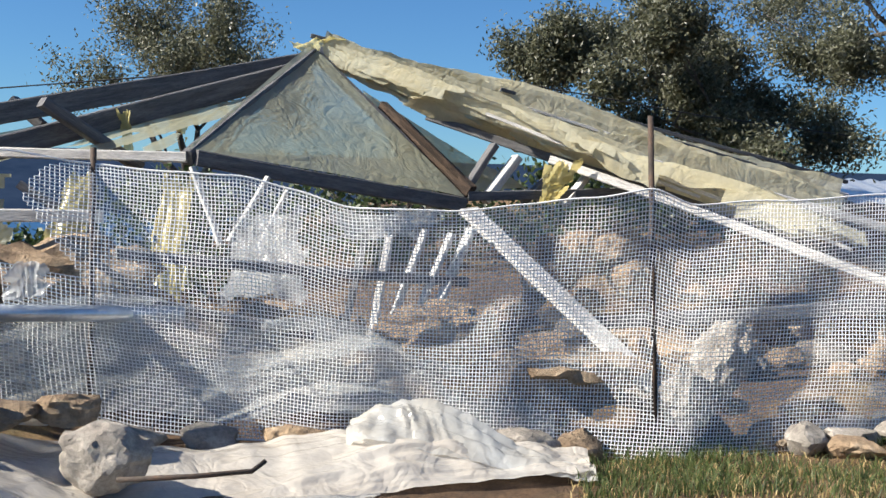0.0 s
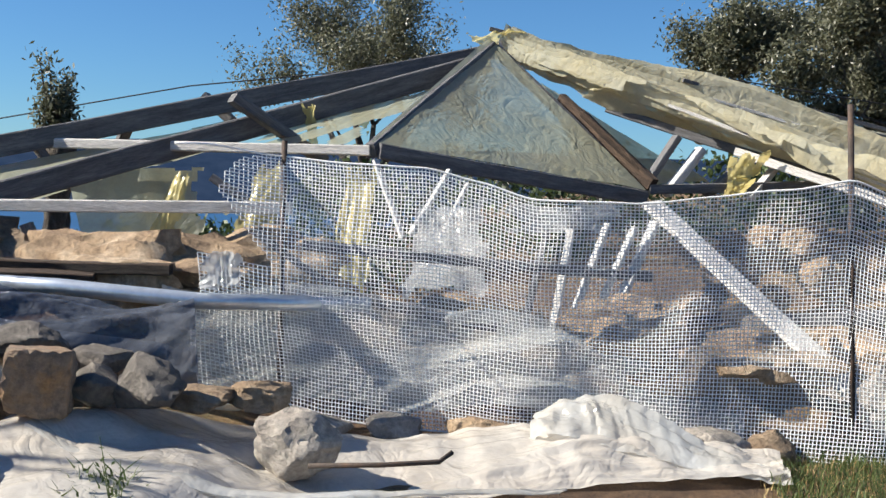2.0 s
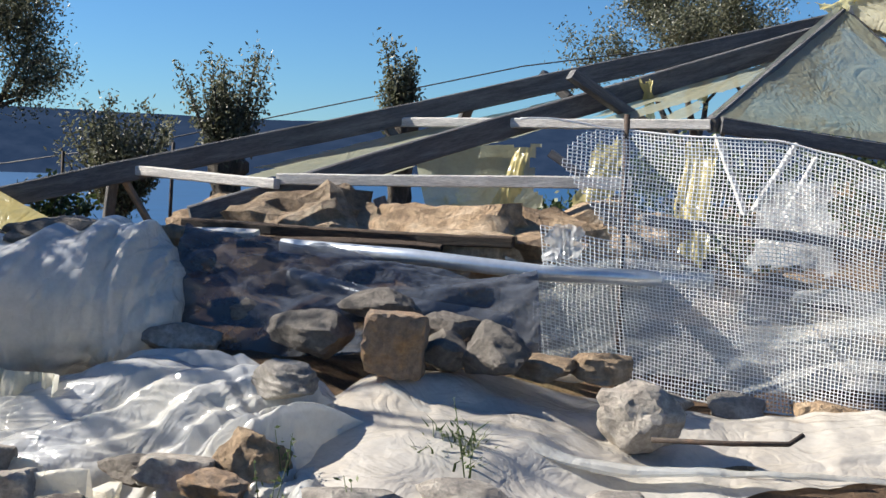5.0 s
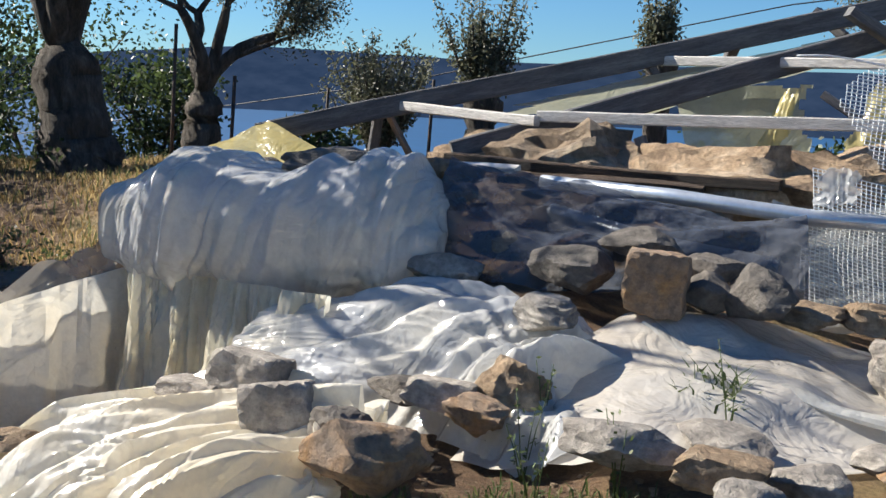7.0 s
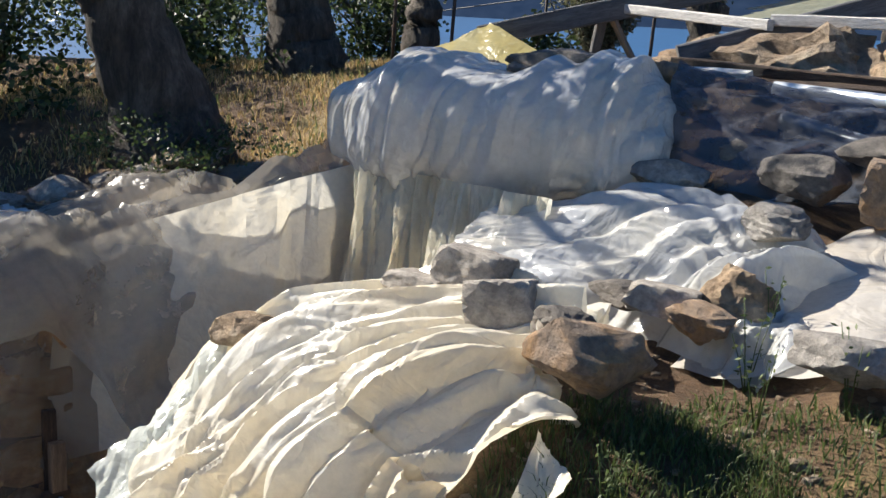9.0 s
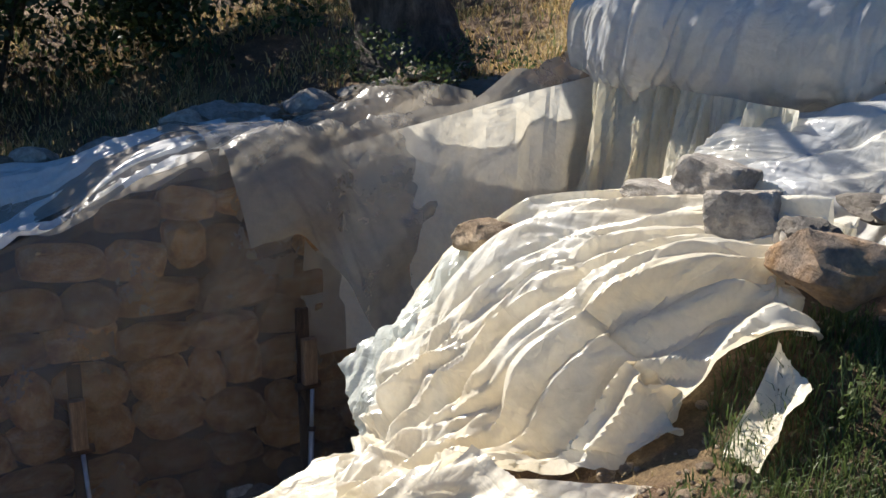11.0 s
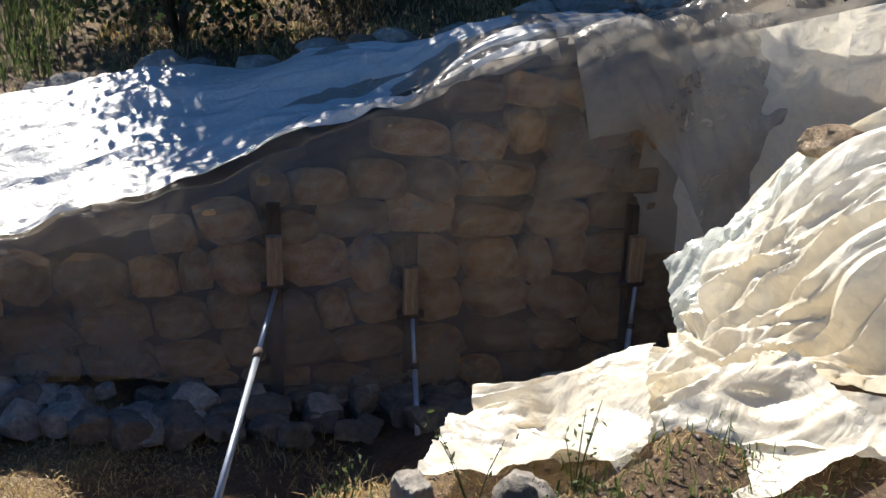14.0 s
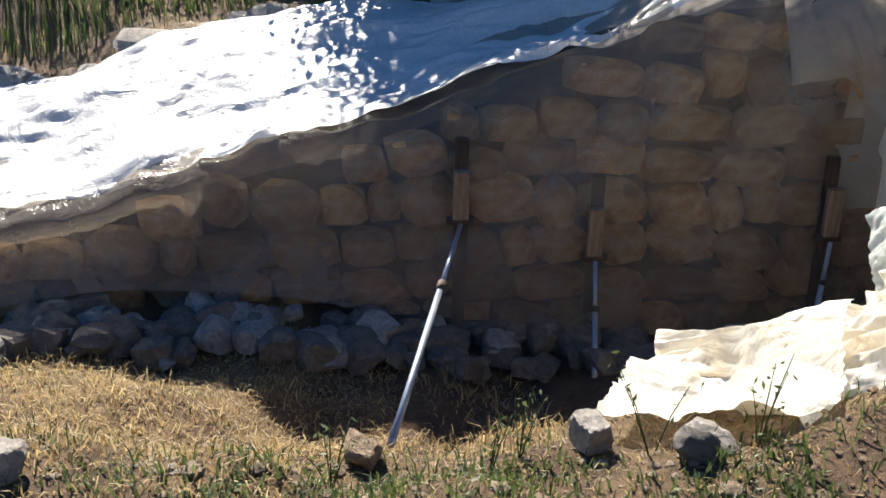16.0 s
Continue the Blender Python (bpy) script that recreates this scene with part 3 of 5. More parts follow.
# ---- the white heap in the foreground ----
RIDGE = [(-2.38, 2.45, 0.40), (-2.70, 2.32, 0.44), (-3.0, 2.20, 0.40), (-3.33, 2.05, 0.34), (-3.54, 1.97, 0.26), (-3.70, 1.84, 0.11), (-3.79, 1.68, -0.14), (-3.72, 1.55, -0.34), (-3.56, 1.44, -0.49), (-3.40, 1.30, -0.54), (-3.33, 0.99, -0.61), (-3.34, 0.79, -0.66), (-3.35, 0.57, -0.72)]
FOOT = [(-2.22, 1.99, 0.36), (-2.14, 1.90, 0.28), (-2.23, 1.77, 0.24), (-2.23, 1.62, 0.12), (-2.17, 1.60, 0.08), (-2.25, 1.52, -0.05), (-2.32, 1.48, -0.18), (-2.42, 1.40, -0.25), (-2.56, 1.24, -0.34), (-2.56, 1.07, -0.45), (-2.7, 0.91, -0.5), (-3.0, 0.7, -0.62), (-3.25, 0.52, -0.72)]


def heap(u, v):
    r, f = lerp3(RIDGE, u), lerp3(FOOT, u)
    if v < 0.72:
        k = v / 0.72
        p = f.lerp(r, k)
        p.z += 0.05 * math.sin(math.pi * k) - 0.03
        g = land(p.x, p.y) + 0.02
        p.z = g + max(p.z - g, 0.01) * smoothstep(-0.01, 0.09, k)
        return p
    k = (v - 0.72) / 0.28
    out = (r - f)
    out.z = 0
    out.normalize()
    return r + out * (0.05 + 0.12 * k) * k ** 0.6 + Vector((0, 0, -0.75 * k * (1 - 0.45 * u)))


ob = sheet("plastic_sheet", heap, 340, 250, CREAM, (6.0, 4.5), 0.075, 14.0, 0.0, 0.2, 0.75, 78, (0, 1, -1.9, 2.45, 52, 0.11))
tagged(ob, "crumpled cream plastic sheeting heaped over the bank edge", "sheet")


def flap(corners, bulge, name, material, folds, height, seed, label, nu=50, nv=40, ragged=0.0, category="sheet"):
    a, b, c, d = [Vector(p) for p in corners]
    nrm = (b - a).cross(d - a).normalized()

    def fn(u, v):
        return a.lerp(b, u).lerp(d.lerp(c, u), v) + nrm * bulge * math.sin(math.pi * u) * math.sin(math.pi * v)
    return tagged(sheet(name, fn, nu, nv, material, folds, height * 1.5, seed, ragged, 0.2, 0.3), label, category)


flap([(-3.62, 1.86, 0.17), (-3.88, 1.41, -0.40), (-3.55, 1.36, -0.60), (-3.34, 1.62, -0.24)], 0.05, "plastic_sheet", PALEBLUE, (3, 3), 0.05, 21, "pale bluish corner of plastic film hanging free")
flap([(-2.55, 1.22, -0.12), (-2.15, 1.28, -0.16), (-2.2, 0.75, -0.42), (-2.72, 0.72, -0.45)], 0.08, "plastic_sheet", CREAM, (2, 3), 0.04, 23, "white plastic flap spread on the ground")
flap([(-2.9, 1.0, -0.28), (-2.5, 0.8, -0.36), (-2.85, 0.25, -0.60), (-3.3, 0.45, -0.66)], 0.09, "plastic_sheet", CREAM, (2, 3), 0.05, 25, "cream plastic tail trailing down the bank")
flap([(-2.12, 1.9, 0.22), (-1.93, 1.82, 0.18), (-1.86, 1.60, 0.02), (-2.02, 1.62, 0.0)], 0.05, "plastic_sheet", CREAM, (1.5, 2), 0.03, 27, "small torn strip of cream plastic", 24, 24)
flap([(-2.6, 1.15, -0.2), (-1.95, 1.55, -0.05), (-1.85, 1.42, -0.1), (-2.5, 0.98, -0.33)], 0.04, "plastic_sheet", CREAM, (3, 1), 0.03, 29, "long roll of creased plastic along the ground")


# ---- wrapped bundle on the wall end ----
def bale(u, v):
    """u round the long axis, from below; v from end to end, where the film is gathered."""
    a = 2 * math.pi * u - math.pi / 2
    t = math.pi * (v - 0.5)
    ct, st = math.cos(t), math.sin(t)
    wide = abs(ct) ** 0.55
    ca, sa = math.copysign(abs(math.cos(a)) ** 0.75, math.cos(a)), math.copysign(abs(math.sin(a)) ** 0.8, math.sin(a))
    x = 0.79 * math.copysign(abs(st) ** 0.9, st)
    p = Matrix.Rotation(radians(22), 3, "Z") @ Vector((x, 0.42 * ca * wide, 0.31 * sa * wide))
    sag = 0.05 * noise.noise((x * 2.2, a, 1)) + 0.03 * x
    return Vector((-3.73, 3.28, 0.79)) + p + Vector((0, 0, sag))


ob = sheet("wrapped_bale", bale, 240, 340, BALEFILM, (3.4, 5.0), 0.10, 33.0, 0, 0, 0.6, 68, None, True)
bundle = empty("wrapped_bundle", (-3.66, 3.36, 0.5), "large bundle wrapped in milky plastic on the wall end", "bundle")
ob.name = "wrapping"
under(ob, bundle)


cord = []
for k in range(41):
    p = bale(0.10 + 0.05 * math.sin(k * 0.9) * 0.2, 0.06 + 0.88 * k / 40)
    cord.append(p + Vector((0.0, -0.03, -0.01)))
under(tube("cord", cord, [0.006] * 41, WIRE, 6), bundle, "dark cord pulled tight under the bundle")


def skirt(u, v):
    a = Vector((-4.20, 2.86, 0.60)).lerp(Vector((-3.08, 3.0, 0.60)), u)
    p = a + Vector((0.06, -0.16, -0.85)) * v
    return p + Vector((0, -0.035 * math.sin(u * 26 + 2 * v) * (0.4 + v), 0))


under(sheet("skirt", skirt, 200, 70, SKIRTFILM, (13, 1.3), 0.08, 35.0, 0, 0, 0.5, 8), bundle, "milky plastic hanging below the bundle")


def side_skirt(u, v):
    y = 1.3 + 1.88 * u + 0.12 * (v - 0.3)
    x, z = wall_top(y)
    p = Vector(wall_cover((min(y, 3.14) + 3.1) / 6.25, 0.30 + (0.30 + 0.32 * smoothstep(0.1, 0.5, u)) * v))
    bulge = smoothstep(0.2, 0.9, u)
    return p + Vector((0.09 + 0.18 * bulge * v, 0, 0.08 + 0.16 * bulge * (1 - v) * smoothstep(0.6, 1, u)))


tagged(sheet("plastic_sheet", side_skirt, 110, 90, CLOUDY, (6, 2.5), 0.045, 37.0, 0, 0, 0.5, None, (1, 2, 3.2, 0.85, 44, 0.05)), "cloudy plastic sheet gathered over the wall corner", "sheet")


def corner_gather(u, v):
    a = lerp3([(-4.86, 1.75, 0.20), (-4.70, 2.45, 0.42), (-4.56, 2.95, 0.56), (-4.46, 3.16, 0.66)], u)
    return a + Vector(((0.16 + 0.10 * v) * smoothstep(-0.05, 0.45, u) + 0.04 * u * math.sin(u * 11), -0.10 * v, -1.0 * v))


tagged(sheet("plastic_sheet", corner_gather, 80, 70, CREAM, (6, 1.8), 0.07, 39.0, 0, 0, 0.4, 12), "cream plastic sheet gathered down the wall corner", "sheet")


def silver(u, v):
    """Crumpled film below the bundle, down to the stones."""
    a = lerp3([(-3.44, 2.50, 0.22), (-2.84, 2.56, 0.32), (-2.49, 2.61, 0.36), (-2.09, 2.54, 0.39), (-1.80, 2.55, 0.43), (-1.83, 2.99, 0.58)], u)
    b = lerp3([(-3.39, 2.94, 0.55), (-3.14, 3.10, 0.61), (-2.90, 3.24, 0.68), (-2.62, 3.33, 0.70), (-2.36, 3.32, 0.69), (-2.05, 3.32, 0.70)], u)
    p = a.lerp(b, v)
    p.z += 0.07 * math.sin(math.pi * v) * math.sin(math.pi * u)
    p.z = max(p.z, land(p.x, p.y) + 0.06) - 0.16 * smoothstep(0.8, 1, u) - 0.08 * smoothstep(0.15, 0, v)
    return p


tagged(sheet("plastic_sheet", silver, 220, 150, BALEFILM, (3.0, 2.0), 0.06, 41.0, 0.03, 0.1, 0.5, 55, (0, 1, -1.7, 3.7, 30, 0.09)), "crumpled silvery plastic film on the slope", "sheet")


def front_sheet(u, v):
    a = lerp3([(-2.2, 2.55, 0), (-1.5, 2.62, 0), (-0.9, 3.2, 0), (-0.2, 3.9, 0), (0.6, 4.22, 0)], u)
    b = lerp3([(-2.1, 3.72, 0), (-1.5, 4.15, 0), (-0.9, 4.38, 0), (-0.2, 4.50, 0), (0.62, 4.52, 0)], u)
    p = a.lerp(b, v)
    p.z = land(p.x, p.y) + 0.05
    return p


tagged(sheet("plastic_sheet", front_sheet, 200, 90, DUSTY, (5, 2), 0.06, 43.0, 0, 0.15, 0.3, 70), "dusty clear plastic sheet spread on the earth", "sheet")


def rolled_edge(u, v):
    a = lerp3([(-1.98, 3.42, 0), (-1.4, 3.28, 0), (-0.8, 3.42, 0), (-0.2, 3.75, 0)], u)
    a.z = land(a.x, a.y) + 0.062
    t = 2 * math.pi * v
    return a + Vector((0.01 * math.cos(t), 0.035 * math.cos(t), 0.012 * math.sin(t)))


tagged(sheet("plastic_sheet", rolled_edge, 90, 12, MILKY, (9, 1), 0.012, 44.0), "folded edge of a plastic sheet", "sheet")


def gleam(u, v):
    a = lerp3([(-0.36, 4.25, 0), (0.1, 4.2, 0), (0.62, 4.16, 0)], u)
    p = a + Vector((0, 0.42 * v, 0))
    p.z = land(p.x, p.y) + 0.06 + 0.10 * math.sin(math.pi * v) * (0.3 + math.sin(math.pi * min(1, u * 1.3 + 0.1)))
    return p


tagged(sheet("plastic_sheet", gleam, 110, 60, MILKY, (2.4, 1.6), 0.12, 45.0, 0, 0.2, 0.3, 50), "shiny puffed plastic sheet below the net", "sheet")


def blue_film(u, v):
    """Film from the bundle to the pipe; the bundle's shade is in its dark colour."""
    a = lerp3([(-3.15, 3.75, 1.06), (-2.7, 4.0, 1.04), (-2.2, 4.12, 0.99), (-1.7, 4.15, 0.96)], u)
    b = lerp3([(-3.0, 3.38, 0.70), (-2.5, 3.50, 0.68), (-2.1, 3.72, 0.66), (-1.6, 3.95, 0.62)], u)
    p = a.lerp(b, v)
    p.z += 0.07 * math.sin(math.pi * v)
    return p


tagged(sheet("plastic_sheet", blue_film, 140, 60, SHADEFILM, (3.5, 1.6), 0.12, 46.0, 0, 0.2, 0.3, 70), "plastic film draped over the bank, darkened as in shade", "sheet")


# ---- net fence ----
def fence_line(x):
    pts = [(-1.80, 4.20), (-1.45, 4.49), (-0.3, 4.56), (0.90, 4.75), (2.0, 4.95), (3.4, 5.2)]
    for a, b in zip(pts, pts[1:]):
        if x <= b[0]:
            return a[1] + (b[1] - a[1]) * max(0.0, (x - a[0]) / (b[0] - a[0]))
    return pts[-1][1]


def curve_at(pts, x):
    for a, b in zip(pts, pts[1:]):
        if x <= b[0]:
            f = max(0.0, (x - a[0]) / (b[0] - a[0]))
            f = f * f * (3 - 2 * f) * 0.5 + f * 0.5
            return a[1] + (b[1] - a[1]) * f
    return pts[-1][1]


NETTOP = [(-1.95, 1.60), (-1.7, 1.62), (-1.47, 1.59), (-1.1, 1.57), (-0.85, 1.55), (-0.62, 1.50), (-0.38, 1.445), (0.0, 1.44), (0.33, 1.48), (0.6, 1.52), (0.86, 1.57), (1.05, 1.50), (1.4, 1.53), (2.0, 1.58), (3.4, 1.62)]
NETLOW = [(-1.95, 0.70), (-1.77, 0.65), (-1.43, 0.52), (-1.27, 0.49), (-0.8, 0.455), (-0.35, 0.43), (0.2, 0.41), (0.90, 0.36), (2.0, 0.38), (3.4, 0.4)]


def build_fence():
    fence = empty("net_fence", (-0.3, 4.6, land(-0.3, 4.6)), "white plastic net fence on rusty iron rods", "fence")
    x0, x1, cols, rows = -1.80, 3.4, 334, 69

    def node(i, j):
        s, t = i / cols, j / rows
        x = x0 + (x1 - x0) * s
        lo, hi = curve_at(NETLOW, x), curve_at(NETTOP, x)
        sag = 0.05 * math.sin(math.pi * t) * math.sin(x * 2.1 + 1)
        z = lo + (hi - lo) * t + 0.02 * noise.noise((x * 2, t * 3, 1))
        pull = 0.018 * noise.noise((x * 3, t * 4, 5))
        return Vector((x + pull + 0.05 * (t - 0.5) * math.sin(x * 1.3), fence_line(x) + sag + 0.035 * noise.noise((x * 2.3, t * 2.5, 9)), z))

    grid = [[node(i, j) for j in range(rows + 1)] for i in range(cols + 1)]

    def hole(i, j):
        x, t = x0 + (x1 - x0) * i / cols, j / rows
        z = 0.62 + t * 0.99
        if x > -1.475 or z < 1.19:
            return x < -1.745 - 0.02 * math.sin(t * 9)
        return z < 1.19 - (x + 1.475) * 1.25 or x < -1.665 or (x + 1.475) ** 2 / 0.036 + max(0.0, z - 1.42) ** 2 / 0.040 > 1

    verts, faces = [], []

    def strand(a, b, w):
        d = (b - a).normalized()
        s = d.cross(Vector((0, 1, 0))).normalized() * w
        k = len(verts)
        o = Vector((0, w * 0.8, 0))
        verts.extend([a - s, a - o, a + s, b - s, b - o, b + s])
        faces.extend([(k, k + 1, k + 4, k + 3), (k + 1, k + 2, k + 5, k + 4), (k + 2, k, k + 3, k + 5)])

    for i in range(cols + 1):
        for j in range(rows + 1):
            if hole(i, j):
                continue
            if i < cols and not hole(i + 1, j):
                strand(grid[i][j], grid[i + 1][j], 0.0020)
            if j < rows and not hole(i, j + 1):
                strand(grid[i][j], grid[i][j + 1], 0.0020)
    under(mesh_object("net", verts, faces, NETWHITE, False), fence, "white square-mesh plastic net")
    for pts, name in (([grid[i][0] for i in range(0, cols + 1, 2)], "bottom_cord"), ([grid[i][rows] for i in range(0, cols + 1, 2)], "top_cord")):
        under(tube(name, pts, [0.0045] * len(pts), NETWHITE, 6), fence)
    for bx, tx, y, lo, hi in ((-1.45, -1.46, 4.50, 0.35, 1.655), (0.955, 0.865, 4.77, 0.25, 1.88), (2.9, 2.9, 5.13, 0.3, 1.8)):
        under(tube("post", [(bx, y, lo), ((bx + tx) / 2, y, (lo + hi) / 2), (tx, y, hi)], [0.013] * 3, RUSTIRON, 8), fence, "thin rusty iron rod")


build_fence()


# ---- collapsed shelter ----
APEX = Vector((-0.98, 7.45, 2.47))
EAVE_M, EAVE_R = Vector((-1.39, 5.80, 1.67)), Vector((0.08, 6.70, 1.47))
END_1, END_2 = Vector((-5.13, 4.45, 1.13)), Vector((-3.76, 4.56, 1.10))
END_5 = Vector((2.95, 8.4, 1.62))


def build_shelter():
    roof = empty("shelter_roof", (-1.0, 6.5, land(-1, 6.5)), "half-collapsed timber shelter roof with torn yellowed plastic", "shelter")

    def add(name, a, b, w, h, m, seed, label="", roll=0.0):
        under(beam(name, a, b, w, h, m, roll, seed), roof, label)
    add("rafter", END_1, APEX + Vector((-0.03, 0, -0.08)), 0.06, 0.125, GREYTIMBER, 1)
    add("rafter", END_2, APEX + Vector((0, -0.03, -0.12)), 0.06, 0.13, GREYTIMBER, 2)
    add("rafter", EAVE_M, APEX + Vector((0.02, -0.02, -0.02)), 0.06, 0.08, GREYTIMBER, 3)
    add("rafter", EAVE_R, APEX + Vector((0.05, 0, -0.03)), 0.05, 0.07, GREYTIMBER, 4)
    add("rafter", END_5, APEX + Vector((0.06, 0, 0)), 0.06, 0.07, PALETIMBER, 5)
    add("rafter", (2.5, 6.05, 1.10), (0.62, 7.0, 1.78), 0.07, 0.05, PALETIMBER, 6)
    add("rafter", (2.7, 6.6, 1.15), APEX + Vector((0.8, -0.1, -0.42)), 0.06, 0.06, GREYTIMBER, 7)
    add("rafter", (3.1, 7.5, 1.36), APEX + Vector((0.4, 0, -0.2)), 0.06, 0.06, PALETIMBER, 8)
    for k, (a, b) in enumerate((((2.3, 6.35, 1.22), (0.3, 7.2, 1.98)), ((2.55, 7.0, 1.32), (0.0, 7.3, 2.12)), ((2.75, 7.75, 1.46), (0.2, 7.45, 2.14)), ((2.5, 8.15, 1.64), (-0.3, 7.5, 2.34)), ((1.9, 8.2, 1.80), (-0.1, 7.55, 2.30)), ((1.5, 6.7, 1.50), (0.2, 7.05, 1.98)))):
        add("batten", Vector(a) + Vector((0, 0, 0.07)), Vector(b) + Vector((0, 0, 0.07)), 0.035, 0.02, PALETIMBER, 30 + k, "thin pale batten holding the plastic")
    add("purlin", EAVE_M + Vector((0.05, 0, 0)), EAVE_R, 0.05, 0.085, GREYTIMBER, 9)
    add("purlin", (-3.46, 5.84, 1.665), EAVE_M, 0.05, 0.055, PALETIMBER, 10, "pale weathered batten")
    add("purlin", (-4.50, 4.95, 1.33), (-3.40, 4.80, 1.30), 0.05, 0.055, PALETIMBER, 11, "pale weathered batten")
    add("purlin", (-3.42, 4.84, 1.32), (-1.62, 5.15, 1.36), 0.05, 0.06, PALETIMBER, 12, "pale weathered batten")
    add("purlin", EAVE_R + Vector((0.02, 0.05, 0.06)), (1.35, 7.1, 1.60), 0.05, 0.06, GREYTIMBER, 13)
    add("purlin", (0.75, 5.7, 0.88), (2.9, 5.6, 1.10), 0.05, 0.07, GREYTIMBER, 14)
    add("purlin", (-1.50, 4.95, 1.20), (0.10, 5.6, 1.08), 0.05, 0.05, GREYTIMBER, 15)
    add("purlin", (-1.3, 4.75, 1.00), (0.85, 5.1, 0.60), 0.06, 0.05, GREYTIMBER, 16)
    add("brace", (0.10, 5.95, 1.44), (0.97, 4.98, 0.66), 0.125, 0.03, PALETIMBER, 17, "wide pale board propped as a brace", 8)
    add("rafter", (-0.48, 7.25, 2.09), (0.12, 6.75, 1.55), 0.06, 0.08, ROTTEN, 18)
    # short struts seen below and between the rafters
    for a, b, w, m in (((-2.22, 5.95, 1.95), (-1.78, 6.3, 1.62), 0.10, GREYTIMBER), ((-3.35, 5.75, 1.72), (-3.20, 5.9, 1.44), 0.08, GREYTIMBER), ((-2.95, 6.2, 1.78), (-3.1, 6.3, 1.55), 0.07, GREYTIMBER), ((-2.6, 6.5, 2.0), (-2.42, 6.5, 1.85), 0.09, GREYTIMBER),
                      ((-4.62, 4.95, 1.33), (-4.70, 4.98, 0.98), 0.06, GREYTIMBER), ((-4.60, 5.0, 1.30), (-4.40, 5.05, 0.98), 0.05, BROWNTIMBER), ((-2.86, 4.9, 1.24), (-2.70, 4.95, 0.86), 0.09, GREYTIMBER), ((-2.2, 5.6, 1.5), (-1.75, 5.7, 1.2), 0.07, GREYTIMBER),
                      ((-1.35, 5.75, 1.62), (-1.16, 5.6, 1.22), 0.035, PALETIMBER), ((-0.95, 5.75, 1.58), (-1.12, 5.6, 1.24), 0.035, PALETIMBER), ((-0.86, 5.8, 1.52), (-1.0, 5.7, 1.2), 0.03, PALETIMBER), ((-1.75, 5.0, 1.25), (-1.15, 5.1, 0.85), 0.05, GREYTIMBER),
                      ((-0.30, 5.6, 1.30), (-0.36, 5.4, 0.80), 0.04, PALETIMBER), ((-0.12, 5.6, 1.34), (-0.3, 5.4, 0.78), 0.04, PALETIMBER), ((0.02, 5.6, 1.32), (-0.2, 5.4, 0.76), 0.04, PALETIMBER), ((0.12, 5.7, 1.35), (-0.1, 5.4, 0.80), 0.05, PALETIMBER), ((-0.42, 5.6, 1.28), (-0.50, 5.4, 0.82), 0.035, GREYTIMBER),
                      ((0.26, 6.9, 1.85), (0.06, 6.8, 1.52), 0.07, GREYTIMBER), ((0.40, 6.9, 1.78), (0.20, 6.8, 1.50), 0.08, PALETIMBER), ((0.66, 7.0, 1.72), (0.45, 6.9, 1.50), 0.07, GREYTIMBER), ((-0.32, 6.9, 1.98), (0.1, 6.8, 1.6), 0.07, ROTTEN), ((0.85, 7.0, 1.70), (0.7, 6.9, 1.5), 0.06, PALETIMBER)):
        add("strut", a, b, w, w * 0.6, m, a[0] * 7)

    def panel(a, b, c, m, seed, label, ragged=0.0, height=0.012, nu=40, nv=40, name="roof_sheet", folds=(2.5, 2.5), aim=None):
        a, b, c = Vector(a), Vector(b), Vector(c)

        def fn(u, v):
            return a.lerp(b.lerp(c, v), max(0.02, u)) + Vector((0, 0, -0.02 * math.sin(math.pi * u) * math.sin(math.pi * v)))
        under(sheet(name, fn, nu, nv, m, folds, height, seed, ragged, 0, 0.6, aim), roof, label)
    d = Vector((0, 0, 0.05))
    panel(APEX + d, EAVE_M + d, EAVE_R + d, ROOFFILM, 51, "large triangular sheet of grey-green plastic")
    panel(APEX - d * 3.4, END_1.lerp(APEX, 0.16) - d * 2.2, END_2.lerp(APEX, 0.22) - d * 2.2, ROOFFILM, 52, "sagging plastic sheet between rafters", 0.12, 0.02)
    panel(APEX - d * 3.4, END_2.lerp(APEX, 0.42) - d * 2.2, (-1.48, 5.85, 1.72), ROOFFILM, 53, "torn plastic sheet remnant", 0.33, 0.02)
    panel(APEX + d, END_5 + d, (2.5, 6.1, 1.16), PALEYELLOW, 54, "crumpled sheet of yellowed plastic", 0.07, 0.15, 120, 110, "roof_sheet", (3.5, 11), 82)
    panel(APEX + d, (2.2, 8.4, 1.76), (0.5, 6.98, 1.74), PALEYELLOW, 55, "bunched yellow plastic on the roof slope", 0.12, 0.12, 120, 100, "roof_sheet", (4, 8), 75)

    panel((-0.68, 7.70, 2.26), (0.58, 7.70, 1.58), (-0.26, 7.50, 1.51), ROOFFILM, 56, "grey-green plastic inside the far slope", 0.08, 0.03)
    for k, (a, b) in enumerate(((END_5 + d * 2.5, APEX + d * 2), ((2.7, 8.2, 1.70), (0.3, 7.5, 2.26)), ((1.2, 7.9, 2.06), (0.5, 7.6, 2.26)))):
        add("batten", a, b, 0.04, 0.025, GREYTIMBER, 50 + k, "dark weathered batten on the plastic")

    def rag(a, b, c, e, m, seed, label, ragged=0.2, height=0.05):
        a, b, c, e = (Vector(p) for p in (a, b, c, e))
        under(sheet("torn_sheet", lambda u, v: a.lerp(b, u).lerp(e.lerp(c, u), v), 26, 26, m, (2.5, 2.5), height, seed, ragged), roof, label)
